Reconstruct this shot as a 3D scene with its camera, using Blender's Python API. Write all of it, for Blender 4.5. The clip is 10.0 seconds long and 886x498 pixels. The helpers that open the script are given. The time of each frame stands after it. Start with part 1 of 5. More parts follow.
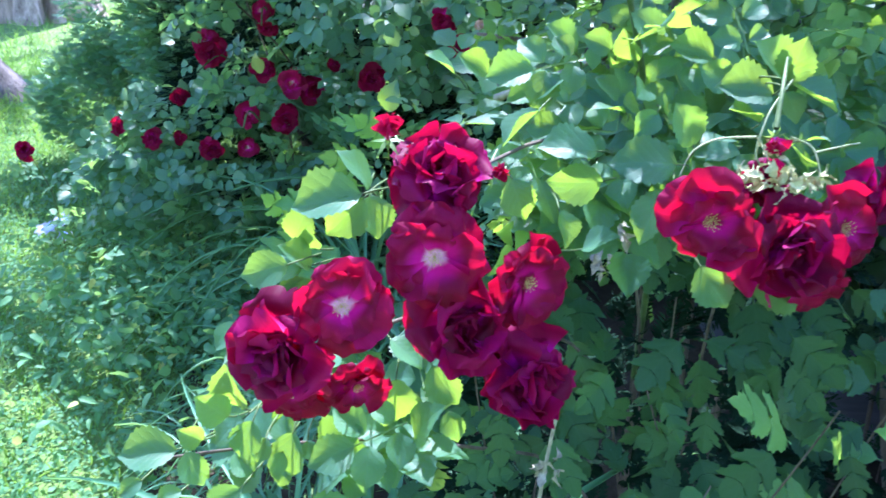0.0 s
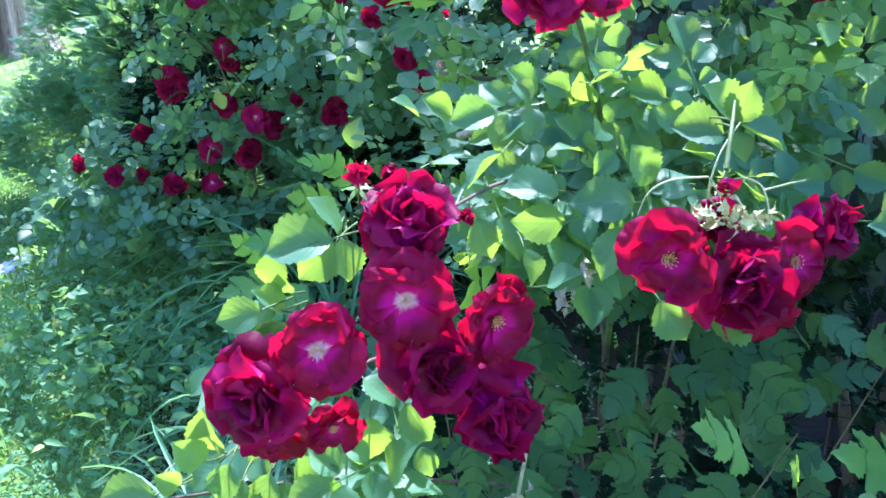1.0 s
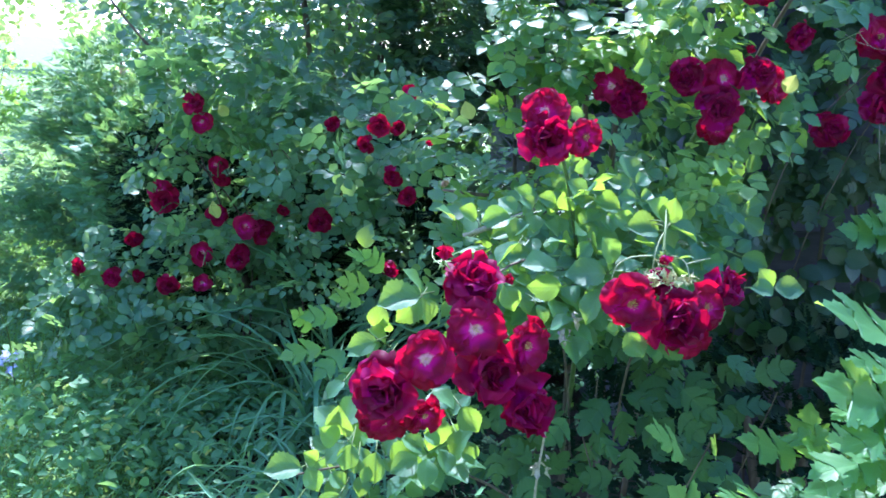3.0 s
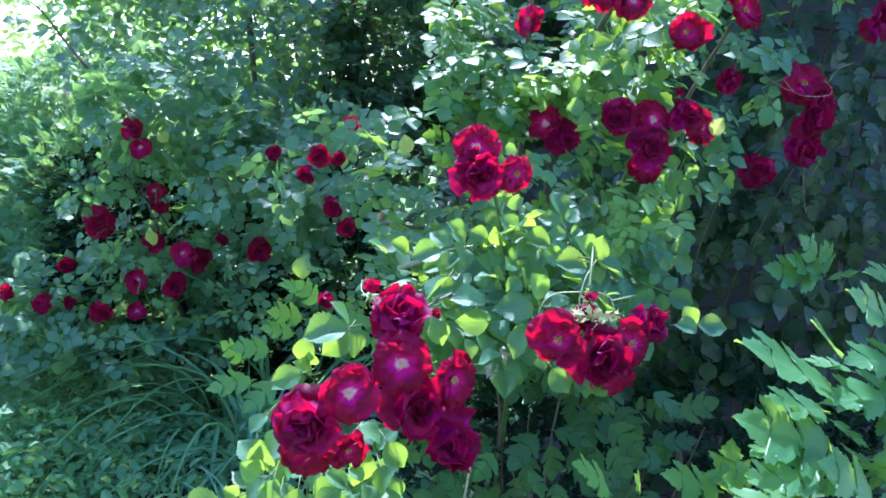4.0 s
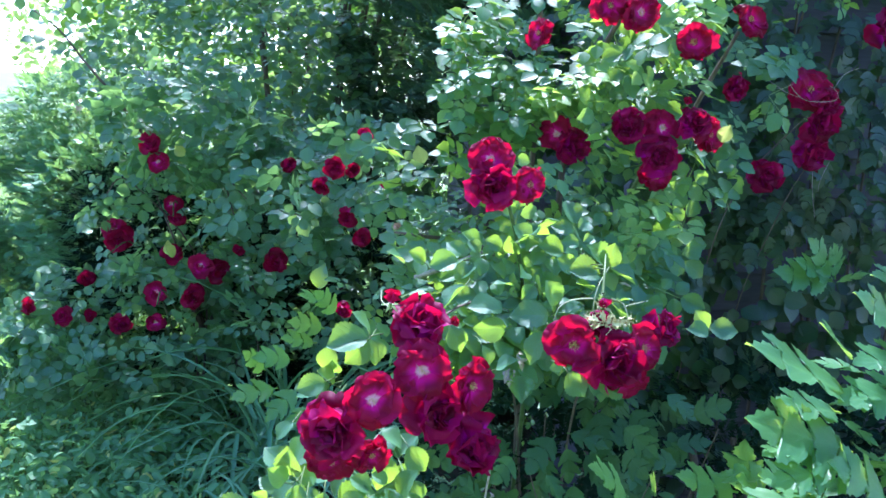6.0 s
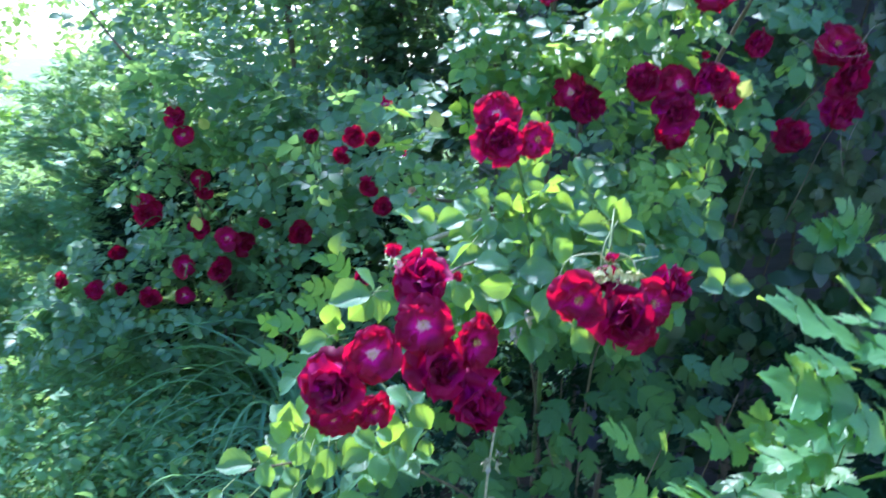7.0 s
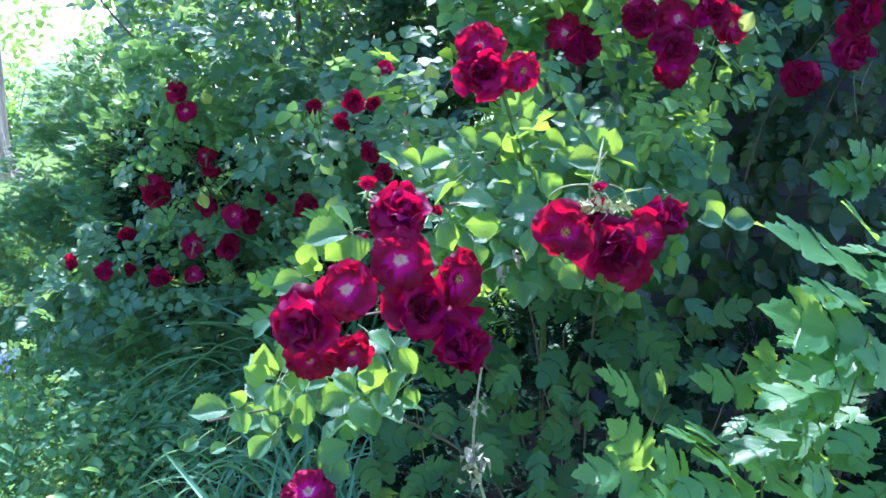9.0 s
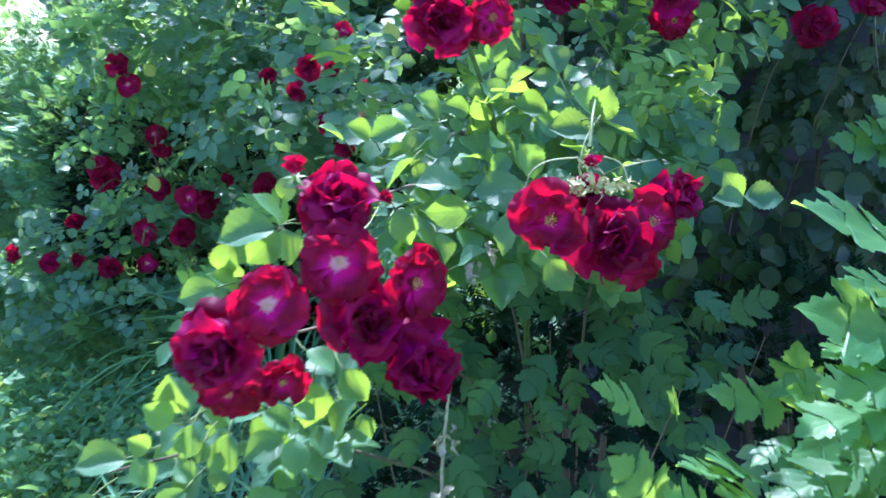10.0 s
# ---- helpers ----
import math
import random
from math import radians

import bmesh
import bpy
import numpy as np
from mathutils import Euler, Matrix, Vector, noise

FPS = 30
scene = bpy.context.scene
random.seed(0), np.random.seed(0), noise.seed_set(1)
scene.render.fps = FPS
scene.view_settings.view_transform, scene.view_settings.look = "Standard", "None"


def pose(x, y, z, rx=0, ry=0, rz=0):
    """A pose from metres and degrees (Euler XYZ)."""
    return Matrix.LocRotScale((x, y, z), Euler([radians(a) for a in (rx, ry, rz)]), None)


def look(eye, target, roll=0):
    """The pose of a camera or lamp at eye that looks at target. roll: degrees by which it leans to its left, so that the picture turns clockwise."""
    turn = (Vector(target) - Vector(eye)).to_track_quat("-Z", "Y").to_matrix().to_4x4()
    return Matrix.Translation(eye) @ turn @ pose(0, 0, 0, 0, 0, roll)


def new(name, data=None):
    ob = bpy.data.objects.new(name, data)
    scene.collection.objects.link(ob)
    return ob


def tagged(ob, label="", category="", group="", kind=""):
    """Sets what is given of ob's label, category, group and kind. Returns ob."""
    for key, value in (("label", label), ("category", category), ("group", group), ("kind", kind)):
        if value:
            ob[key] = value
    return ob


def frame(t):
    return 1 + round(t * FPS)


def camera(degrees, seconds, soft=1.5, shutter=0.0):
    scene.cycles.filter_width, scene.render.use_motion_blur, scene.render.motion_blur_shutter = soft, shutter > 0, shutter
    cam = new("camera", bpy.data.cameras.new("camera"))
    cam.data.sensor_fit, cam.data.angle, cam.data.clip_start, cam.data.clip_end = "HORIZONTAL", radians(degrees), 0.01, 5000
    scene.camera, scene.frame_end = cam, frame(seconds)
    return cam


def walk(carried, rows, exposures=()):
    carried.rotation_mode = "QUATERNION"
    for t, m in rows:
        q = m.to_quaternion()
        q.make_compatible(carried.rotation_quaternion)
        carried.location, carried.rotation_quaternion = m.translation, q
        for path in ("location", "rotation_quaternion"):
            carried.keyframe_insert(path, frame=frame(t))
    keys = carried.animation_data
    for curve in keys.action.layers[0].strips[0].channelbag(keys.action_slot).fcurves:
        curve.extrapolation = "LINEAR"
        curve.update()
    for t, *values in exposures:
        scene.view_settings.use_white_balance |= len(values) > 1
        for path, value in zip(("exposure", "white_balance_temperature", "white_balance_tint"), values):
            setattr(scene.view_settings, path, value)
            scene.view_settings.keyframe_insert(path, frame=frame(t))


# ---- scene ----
cam = camera(55.1, 10.0, 1.6, 0.5)
PATH = [
    (0, (0.032, -0.023, 1.309), (-0.041, 1.824, 0.544), 2.2),
    (0.5, (0.036, -0.034, 1.311), (0.024, 1.83, 0.586), 2.6),
    (1, (0.028, -0.04, 1.33), (0.036, 1.831, 0.624), 1.7),
    (1.5, (0.03, -0.091, 1.324), (0.027, 1.788, 0.64), 1.9),
    (2, (-0.039, -0.197, 1.381), (0.097, 1.715, 0.812), 3.8),
    (2.2, (-0.078, -0.275, 1.388), (0.08, 1.653, 0.881), 2.3),
    (3.3, (-0.142, -0.455, 1.395), (0.073, 1.485, 0.961), 3.7),
    (3.5, (-0.113, -0.444, 1.396), (0.13, 1.497, 0.978), 4.1),
    (4, (-0.115, -0.448, 1.399), (0.191, 1.494, 1.032), 4.7),
    (4.5, (-0.124, -0.455, 1.405), (0.192, 1.49, 1.061), 4.6),
    (5, (-0.107, -0.462, 1.383), (0.18, 1.488, 1.043), 4.7),
    (5.2, (-0.127, -0.465, 1.397), (0.143, 1.483, 1.034), 4.1),
    (6.5, (-0.129, -0.487, 1.411), (0.151, 1.462, 1.061), 3.5),
    (7, (-0.078, -0.477, 1.375), (0.113, 1.472, 0.972), 2.7),
    (7.5, (-0.04, -0.481, 1.325), (0.018, 1.472, 0.899), -0.5),
    (8, (-0.012, -0.468, 1.292), (0.019, 1.489, 0.884), 0.1),
    (8.5, (-0.016, -0.461, 1.297), (0.086, 1.493, 0.884), 1.1),
    (9, (-0.012, -0.445, 1.291), (0.117, 1.506, 0.871), 1.0),
    (9.5, (-0.007, -0.37, 1.283), (0.14, 1.569, 0.817), 0.3),
    (10, (0.034, -0.216, 1.266), (0.201, 1.718, 0.781), -0.4),
]
walk(cam, [(t, look(eye, target, roll)) for t, eye, target, roll in PATH], [(0.0, 2.52, 5135, 20), (1.5, 2.53, 5135, 20), (2.2, 2.46, 5135, 20), (3.5, 2.34, 5135, 20), (6.5, 2.34, 5135, 20), (8.0, 2.26, 5135, 20), (10.0, 2.28, 5135, 20)])

# ---- light ----
SUN_AZ, SUN_EL = 3.0, 59.0      # degrees: from +y towards +x, above the horizon
world = bpy.data.worlds.new("sky")
scene.world = world
world.use_nodes = True
wn = world.node_tree.nodes
sky = wn.new("ShaderNodeTexSky")
sky.sky_type, sky.sun_disc = "NISHITA", False
sky.sun_elevation, sky.sun_rotation = radians(SUN_EL), radians(SUN_AZ)
sky.air_density, sky.dust_density = 1.0, 0.6
wn["Background"].inputs["Strength"].default_value = 0.15
world.node_tree.links.new(sky.outputs[0], wn["Background"].inputs[0])
sun = new("sun", bpy.data.lights.new("sun", "SUN"))
sun.data.energy, sun.data.angle, sun.data.color = 3.8, radians(0.6), (1.0, 0.95, 0.86)
sun.matrix_basis = look((math.sin(radians(SUN_AZ)) * 20, math.cos(radians(SUN_AZ)) * 20, math.tan(radians(SUN_EL)) * 20), (0, 0, 0))


# ---- materials ----
class Nodes:
    """A short way to write node materials."""

    def __init__(self, name):
        self.mat = bpy.data.materials.new(name)
        self.mat.use_nodes = True
        self.tree = self.mat.node_tree
        self.tree.nodes.clear()
        self.out = self.tree.nodes.new("ShaderNodeOutputMaterial")

    def node(self, kind, inputs=None, **props):
        n = self.tree.nodes.new(kind)
        for key, value in props.items():
            setattr(n, key, value)
        for key, value in (inputs or {}).items():
            sock = n.inputs[key]
            if isinstance(value, bpy.types.NodeSocket):
                self.tree.links.new(value, sock)
            else:
                sock.default_value = value
        return n

    def math(self, op, a, b=0.0, c=0.0):
        return self.node("ShaderNodeMath", {0: a, 1: b, 2: c}, operation=op).outputs[0]

    def mix(self, fac, a, b, blend="MIX"):
        n = self.node("ShaderNodeMix", {0: fac, 6: a, 7: b}, data_type="RGBA", blend_type=blend)
        return n.outputs[2]

    def ramp(self, fac, stops):
        n = self.node("ShaderNodeValToRGB", {0: fac})
        e = n.color_ramp.elements
        while len(e) < len(stops):
            e.new(0.5)
        for el, (pos, col) in zip(e, stops):
            el.position, el.color = pos, (*col, 1)
        return n.outputs[0]

    def noise(self, scale, detail=3.0, vector=None, rough=0.55):
        inputs = {"Scale": scale, "Detail": detail, "Roughness": rough}
        if vector is not None:
            inputs["Vector"] = vector
        return self.node("ShaderNodeTexNoise", inputs).outputs[0]

    def object_coords(self):
        return self.node("ShaderNodeTexCoord").outputs["Object"]

    def world_coords(self):
        return self.node("ShaderNodeNewGeometry").outputs["Position"]

    def uv(self):
        n = self.node("ShaderNodeSeparateXYZ", {0: self.node("ShaderNodeUVMap").outputs[0]})
        return n.outputs[0], n.outputs[1]

    def chance(self):
        a = self.node("ShaderNodeObjectInfo").outputs["Random"]
        b = self.node("ShaderNodeNewGeometry").outputs["Random Per Island"]
        return self.math("FRACT", self.math("ADD", a, b))

    def bump(self, height, strength, distance=0.002):
        return self.node("ShaderNodeBump", {"Height": height, "Strength": strength, "Distance": distance}).outputs[0]

    def finish(self, shader):
        self.tree.links.new(shader, self.out.inputs[0])
        return self.mat


def leaf_material(name, greens, glow, rough=0.42, thin=0.45, veins=6.0, specular=0.5):
    """A thin leaf: three greens by chance, veins from its own length and width, light shining through."""
    m = Nodes(name)
    along, across = m.uv()
    r = m.chance()
    col = m.ramp(r, [(0.0, greens[0]), (0.55, greens[1]), (1.0, greens[2])])
    blotch = m.noise(55.0, 3.0, m.object_coords())
    col = m.mix(m.math("MULTIPLY", blotch, 0.55), col, (greens[0][0] * 0.6, greens[0][1] * 0.6, greens[0][2] * 0.6, 1))
    side = m.math("ABSOLUTE", m.math("SUBTRACT", across, 0.5))
    rib = m.math("SMOOTH_MIN", m.math("MULTIPLY", side, 16.0), 1.0, 0.3)
    wave = m.math("SINE", m.math("MULTIPLY", m.math("ADD", m.math("SUBTRACT", along, m.math("MULTIPLY", side, 0.75)), m.math("MULTIPLY", blotch, 0.10)), veins * 3.1416))
    vein = m.math("MULTIPLY", m.math("POWER", m.math("ABSOLUTE", wave), 0.35), rib)
    pale = (greens[2][0] * 1.3 + 0.02, greens[2][1] * 1.25 + 0.02, greens[2][2] * 1.2 + 0.01, 1)
    col = m.mix(m.math("MULTIPLY", m.math("SUBTRACT", 1.0, vein), 0.32), col, pale)
    nrm = m.bump(m.math("ADD", vein, m.math("MULTIPLY", blotch, 0.8)), 0.22, 0.0012)
    body = m.node("ShaderNodeBsdfPrincipled", {"Base Color": col, "Roughness": rough, "Normal": nrm, "Specular IOR Level": specular}).outputs[0]
    shine = m.mix(m.math("MULTIPLY", r, 0.5), (*glow, 1), (glow[0] * 0.55, glow[1] * 0.75, glow[2] * 0.8, 1))
    shine = m.mix(m.math("MULTIPLY", m.math("SUBTRACT", 1.0, vein), 0.18), shine, (glow[0] * 0.6, glow[1] * 0.6, glow[2] * 0.6, 1))
    back = m.node("ShaderNodeBsdfTranslucent", {"Color": shine, "Normal": nrm}).outputs[0]
    return m.finish(m.node("ShaderNodeMixShader", {0: thin, 1: body, 2: back}).outputs[0])


def petal_material(name, dark, bright, glow, pale):
    m = Nodes(name)
    along, across = m.uv()
    r = m.chance()
    col = m.mix(r, (*dark, 1), (*bright, 1))
    streak = m.noise(1.0, 4.0, m.node("ShaderNodeCombineXYZ", {0: m.math("MULTIPLY", along, 3.0), 1: m.math("MULTIPLY", across, 26.0), 2: m.math("MULTIPLY", r, 40.0)}).outputs[0])
    col = m.mix(m.math("MULTIPLY", streak, 0.5), col, (dark[0] * 0.35, dark[1] * 0.4, dark[2] * 0.4, 1))
    base = m.node("ShaderNodeMapRange", {0: along, 1: 0.13, 2: 0.28, 3: 1.0, 4: 0.0}, interpolation_type="SMOOTHSTEP").outputs[0]
    halo = m.node("ShaderNodeMapRange", {0: along, 1: 0.30, 2: 0.66, 3: 1.0, 4: 0.0}, interpolation_type="SMOOTHSTEP").outputs[0]
    col = m.mix(m.math("MULTIPLY", halo, 0.8), col, (bright[0] * 1.9, bright[1] * 2.0, bright[2] * 3.6, 1))
    col = m.mix(base, col, (*pale, 1))
    nrm = m.bump(streak, 0.3, 0.0015)
    body = m.node("ShaderNodeBsdfPrincipled", {"Base Color": col, "Roughness": 0.55, "Normal": nrm, "Specular IOR Level": 0.12}).outputs[0]
    back = m.node("ShaderNodeBsdfTranslucent", {"Color": m.mix(base, (*glow, 1), (*pale, 1)), "Normal": nrm}).outputs[0]
    return m.finish(m.node("ShaderNodeMixShader", {0: 0.28, 1: body, 2: back}).outputs[0])


def plain_material(name, a, b, scale, rough=0.8, bump=0.4, stretch=(1, 1, 1), distance=0.004):
    """Two colours mixed by noise at two sizes, with relief."""
    m = Nodes(name)
    at = m.node("ShaderNodeMapping", {"Vector": m.world_coords(), "Scale": stretch}).outputs[0]
    big, fine = m.noise(scale, 4.0, at), m.noise(scale * 7.0, 4.0, at)
    both = m.math("ADD", m.math("MULTIPLY", big, 0.65), m.math("MULTIPLY", fine, 0.35))
    col = m.ramp(both, [(0.32, a), (0.68, b)])
    body = m.node("ShaderNodeBsdfPrincipled", {"Base Color": col, "Roughness": rough, "Specular IOR Level": 0.3, "Normal": m.bump(both, bump, distance)}).outputs[0]
    return m.finish(body)


ROSE_LEAF = leaf_material("rose_leaf", [(0.038, 0.100, 0.080), (0.056, 0.143, 0.106), (0.086, 0.190, 0.116)], (0.54, 0.80, 0.06), rough=0.45, thin=0.34, specular=0.28)
BUSH_LEAF = leaf_material("bush_rose_leaf", [(0.044, 0.114, 0.083), (0.074, 0.172, 0.120), (0.132, 0.248, 0.146)], (0.40, 0.64, 0.14), specular=0.3, rough=0.42, thin=0.36)
SHRUB_LEAF = leaf_material("shrub_leaf", [(0.036, 0.094, 0.083), (0.054, 0.136, 0.112), (0.094, 0.186, 0.132)], (0.46, 0.68, 0.16), rough=0.36, thin=0.34, specular=0.4)
LOBED_LEAF = leaf_material("lobed_leaf", [(0.034, 0.112, 0.066), (0.058, 0.172, 0.092), (0.108, 0.250, 0.114)], (0.56, 0.82, 0.09), rough=0.40, thin=0.38, veins=6.0, specular=0.36)
# darker copy of lobed_leaf: shade under the climbing rose put into the colour
SHADED_LOBED = leaf_material("shaded_lobed_leaf", [(0.013, 0.046, 0.032), (0.021, 0.068, 0.043), (0.038, 0.102, 0.056)], (0.34, 0.58, 0.07), rough=0.5, thin=0.25, veins=6.0, specular=0.22)
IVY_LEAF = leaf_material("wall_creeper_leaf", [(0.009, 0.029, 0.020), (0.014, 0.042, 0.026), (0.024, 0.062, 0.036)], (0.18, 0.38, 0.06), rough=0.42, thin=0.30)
CONIFER = leaf_material("evergreen_foliage", [(0.066, 0.182, 0.116), (0.100, 0.252, 0.148), (0.148, 0.320, 0.166)], (0.44, 0.68, 0.14), rough=0.55, thin=0.25, veins=1.0)
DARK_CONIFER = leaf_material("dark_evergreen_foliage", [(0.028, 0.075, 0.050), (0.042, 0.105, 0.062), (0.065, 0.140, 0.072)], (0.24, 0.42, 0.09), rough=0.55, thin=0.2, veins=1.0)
# near-black needles of the filler plants that stand in for deep shade
SHADE_FILLER = leaf_material("shade_filler_needles", [(0.010, 0.026, 0.018), (0.015, 0.038, 0.024), (0.022, 0.050, 0.030)], (0.04, 0.08, 0.02), rough=0.9, thin=0.06, veins=1.0, specular=0.03)
BLADE = leaf_material("daylily_blade", [(0.076, 0.200, 0.128), (0.112, 0.268, 0.164), (0.170, 0.335, 0.185)], (0.38, 0.64, 0.18), rough=0.45, thin=0.28, veins=0.2, specular=0.3)
CLOVER = leaf_material("ground_leaf", [(0.064, 0.170, 0.095), (0.096, 0.232, 0.120), (0.150, 0.305, 0.142)], (0.38, 0.62, 0.15), rough=0.55, thin=0.35, specular=0.25, veins=2.0)
GRASS = leaf_material("grass_blade", [(0.062, 0.155, 0.045), (0.092, 0.215, 0.058), (0.145, 0.275, 0.070)], (0.38, 0.60, 0.08), rough=0.5, thin=0.4, veins=0.2)
TREE_LEAF = leaf_material("tree_leaf", [(0.035, 0.100, 0.035), (0.060, 0.150, 0.045), (0.095, 0.200, 0.055)], (0.42, 0.65, 0.07), rough=0.4, thin=0.42, veins=5.0)
# paler than tree_leaf: glaring sunlight is put into the colour
SUNLIT_LEAF = leaf_material("sunlit_leaf", [(0.16, 0.26, 0.08), (0.22, 0.32, 0.10), (0.30, 0.38, 0.14)], (0.80, 0.88, 0.34), rough=0.4, thin=0.6, veins=4.0)
PETAL = petal_material("crimson_petal", (0.135, 0.001, 0.036), (0.350, 0.003, 0.085), (0.72, 0.004, 0.052), (0.80, 0.42, 0.68))
RED_PETAL = petal_material("deep_red_petal", (0.115, 0.001, 0.030), (0.330, 0.003, 0.078), (0.72, 0.004, 0.048), (0.35, 0.015, 0.09))
PLUM_PETAL = petal_material("plum_petal", (0.085, 0.001, 0.030), (0.370, 0.003, 0.140), (0.60, 0.003, 0.050), (0.30, 0.02, 0.12))
BLUSH_PETAL = petal_material("blush_petal", (0.62, 0.42, 0.33), (0.75, 0.55, 0.42), (0.8, 0.55, 0.35), (0.8, 0.7, 0.5))
BLUE_PETAL = petal_material("lavender_petal", (0.38, 0.38, 0.54), (0.52, 0.52, 0.66), (0.4, 0.4, 0.6), (0.8, 0.8, 0.85))
# lighter copy of rose_leaf: sun on the upper leaves put into the colour
LIT_ROSE_LEAF = leaf_material("lit_rose_leaf", [(0.085, 0.190, 0.075), (0.120, 0.245, 0.090), (0.180, 0.310, 0.115)], (0.66, 0.86, 0.14), rough=0.42, thin=0.42, specular=0.32)
YELLOW_LEAF = leaf_material("yellowing_leaf", [(0.30, 0.34, 0.07), (0.40, 0.44, 0.10), (0.50, 0.50, 0.16)], (0.75, 0.80, 0.20), rough=0.45, thin=0.4)
PALE_TWIG = plain_material("pale_twig", (0.20, 0.17, 0.15), (0.44, 0.39, 0.35), 80.0, 0.8, 0.4)
PALE_STALK = plain_material("pale_stalk", (0.22, 0.27, 0.12), (0.45, 0.47, 0.29), 90.0, 0.6, 0.3)
STAMEN = plain_material("stamen", (0.45, 0.30, 0.08), (0.75, 0.60, 0.25), 300.0, 0.7)
CALYX = leaf_material("calyx", [(0.07, 0.16, 0.04), (0.10, 0.21, 0.06), (0.16, 0.26, 0.08)], (0.5, 0.7, 0.12), thin=0.25, veins=0.2)
CANE_GREEN = plain_material("green_cane", (0.05, 0.09, 0.025), (0.12, 0.17, 0.06), 60.0, 0.5, 0.3)
CANE_BROWN = plain_material("woody_cane", (0.055, 0.042, 0.034), (0.17, 0.135, 0.11), 45.0, 0.85, 0.6, (1, 1, 0.25))
CREAM = plain_material("spent_stamens", (0.30, 0.32, 0.14), (0.66, 0.62, 0.38), 180.0, 0.8, 0.5)
DRY = plain_material("dried_bloom", (0.16, 0.145, 0.11), (0.44, 0.41, 0.34), 150.0, 0.9, 0.6)
BARK = plain_material("tree_bark", (0.13, 0.085, 0.070), (0.70, 0.54, 0.47), 13.0, 0.9, 1.0, (1.0, 1.0, 0.12), 0.04)
# darker than tree_bark: the near tree's shade is put into the colour
SHADED_BARK = plain_material("shaded_bark", (0.07, 0.055, 0.055), (0.26, 0.22, 0.22), 9.0, 0.9, 0.9, (1.0, 1.0, 0.16), 0.02)
SOIL = plain_material("bed_soil", (0.018, 0.014, 0.010), (0.060, 0.045, 0.030), 14.0, 0.95, 0.8, distance=0.02)
TURF = plain_material("turf", (0.065, 0.125, 0.034), (0.150, 0.228, 0.060), 5.0, 0.9, 0.8, distance=0.03)
SIDING = plain_material("grey_painted_siding", (0.045, 0.045, 0.066), (0.105, 0.100, 0.135), 5.0, 0.75, 0.3, (0.5, 1, 3.0))
ROOF = plain_material("roof_shingle", (0.06, 0.06, 0.065), (0.14, 0.13, 0.13), 12.0, 0.9, 0.6)

# ---- building helpers ----
WORLD = {}
rng = np.random.default_rng(7)


def thing(name, place, label, category, group="", kind=""):
    """An Empty at the foot of a thing, which holds its parts."""
    ob = new(name)
    ob.empty_display_size = 0.05
    ob.matrix_basis = Matrix.Translation(place)
    WORLD[ob] = ob.matrix_basis.copy()
    return tagged(ob, label, category, group, kind)


def attach(name, mesh, parent, m=None, label="", kind=""):
    """One mesh object under a thing or a part, at the world pose m."""
    ob = new(name, mesh)
    m = m or Matrix.Identity(4)
    ob.matrix_basis = m
    WORLD[ob] = m.copy()
    if parent is not None:
        ob.parent = parent
        ob.matrix_parent_inverse = WORLD[parent].inverted()
    return tagged(ob, label, kind=kind)


def mesh_of(name, verts, faces, material, uvs=None, smooth=True):
    me = bpy.data.meshes.new(name)
    verts, faces = np.asarray(verts, np.float32), np.asarray(faces, np.int32)
    n, k = faces.shape
    me.vertices.add(len(verts))
    me.vertices.foreach_set("co", verts.ravel())
    me.loops.add(n * k)
    me.loops.foreach_set("vertex_index", faces.ravel())
    me.polygons.add(n)
    me.polygons.foreach_set("loop_start", np.arange(0, n * k, k, dtype=np.int32))
    me.polygons.foreach_set("use_smooth", np.full(n, smooth))
    if uvs is not None:
        layer = me.uv_layers.new(name="UVMap")
        layer.data.foreach_set("uv", np.asarray(uvs, np.float32)[faces.ravel()].ravel())
    me.materials.append(material)
    me.update(calc_edges=True)
    me.validate()
    return me


def strip_template(profile, rows, fold=0.15, droop=0.18, skew=0.0, teeth=0.0, cols=2, twist=0.0, wavy=0.0):
    """A leaf of length 1 along +y, its upper side +z: profile(u) is the half width at u of the length."""
    v, uv, f = [], [], []
    for i in range(rows + 1):
        u = i / rows
        w = profile(u)
        jag = 1.0 + (teeth if i % 2 else -teeth) if 0 < i < rows else 1.0
        for j in range(cols + 1):
            s = 2 * j / cols - 1
            a = abs(s) * w * (jag if abs(s) == 1 else 1.0)
            v.append((s * w * (jag if abs(s) == 1 else 1.0), u + skew * a, fold * a - droop * u * u + wavy * math.sin(u * 9 + s * 2) * abs(s) + twist * s * u * w))
            uv.append((u, 0.5 + 0.5 * s))
    for i in range(rows):
        for j in range(cols):
            a = i * (cols + 1) + j
            f.append((a, a + 1, a + cols + 2, a + cols + 1))
    return np.array(v), np.array(uv), np.array(f)


def oval(width, peak=0.42):
    """A rounded leaf with a short point."""
    def profile(u):
        x = u ** (math.log(0.5) / math.log(peak))
        tip = 1.0 if u < 0.7 else 1.0 - 0.45 * ((u - 0.7) / 0.3)
        return width * 0.5 * max(0.0, math.sin(math.pi * x)) ** 0.75 * tip + 0.002
    return profile


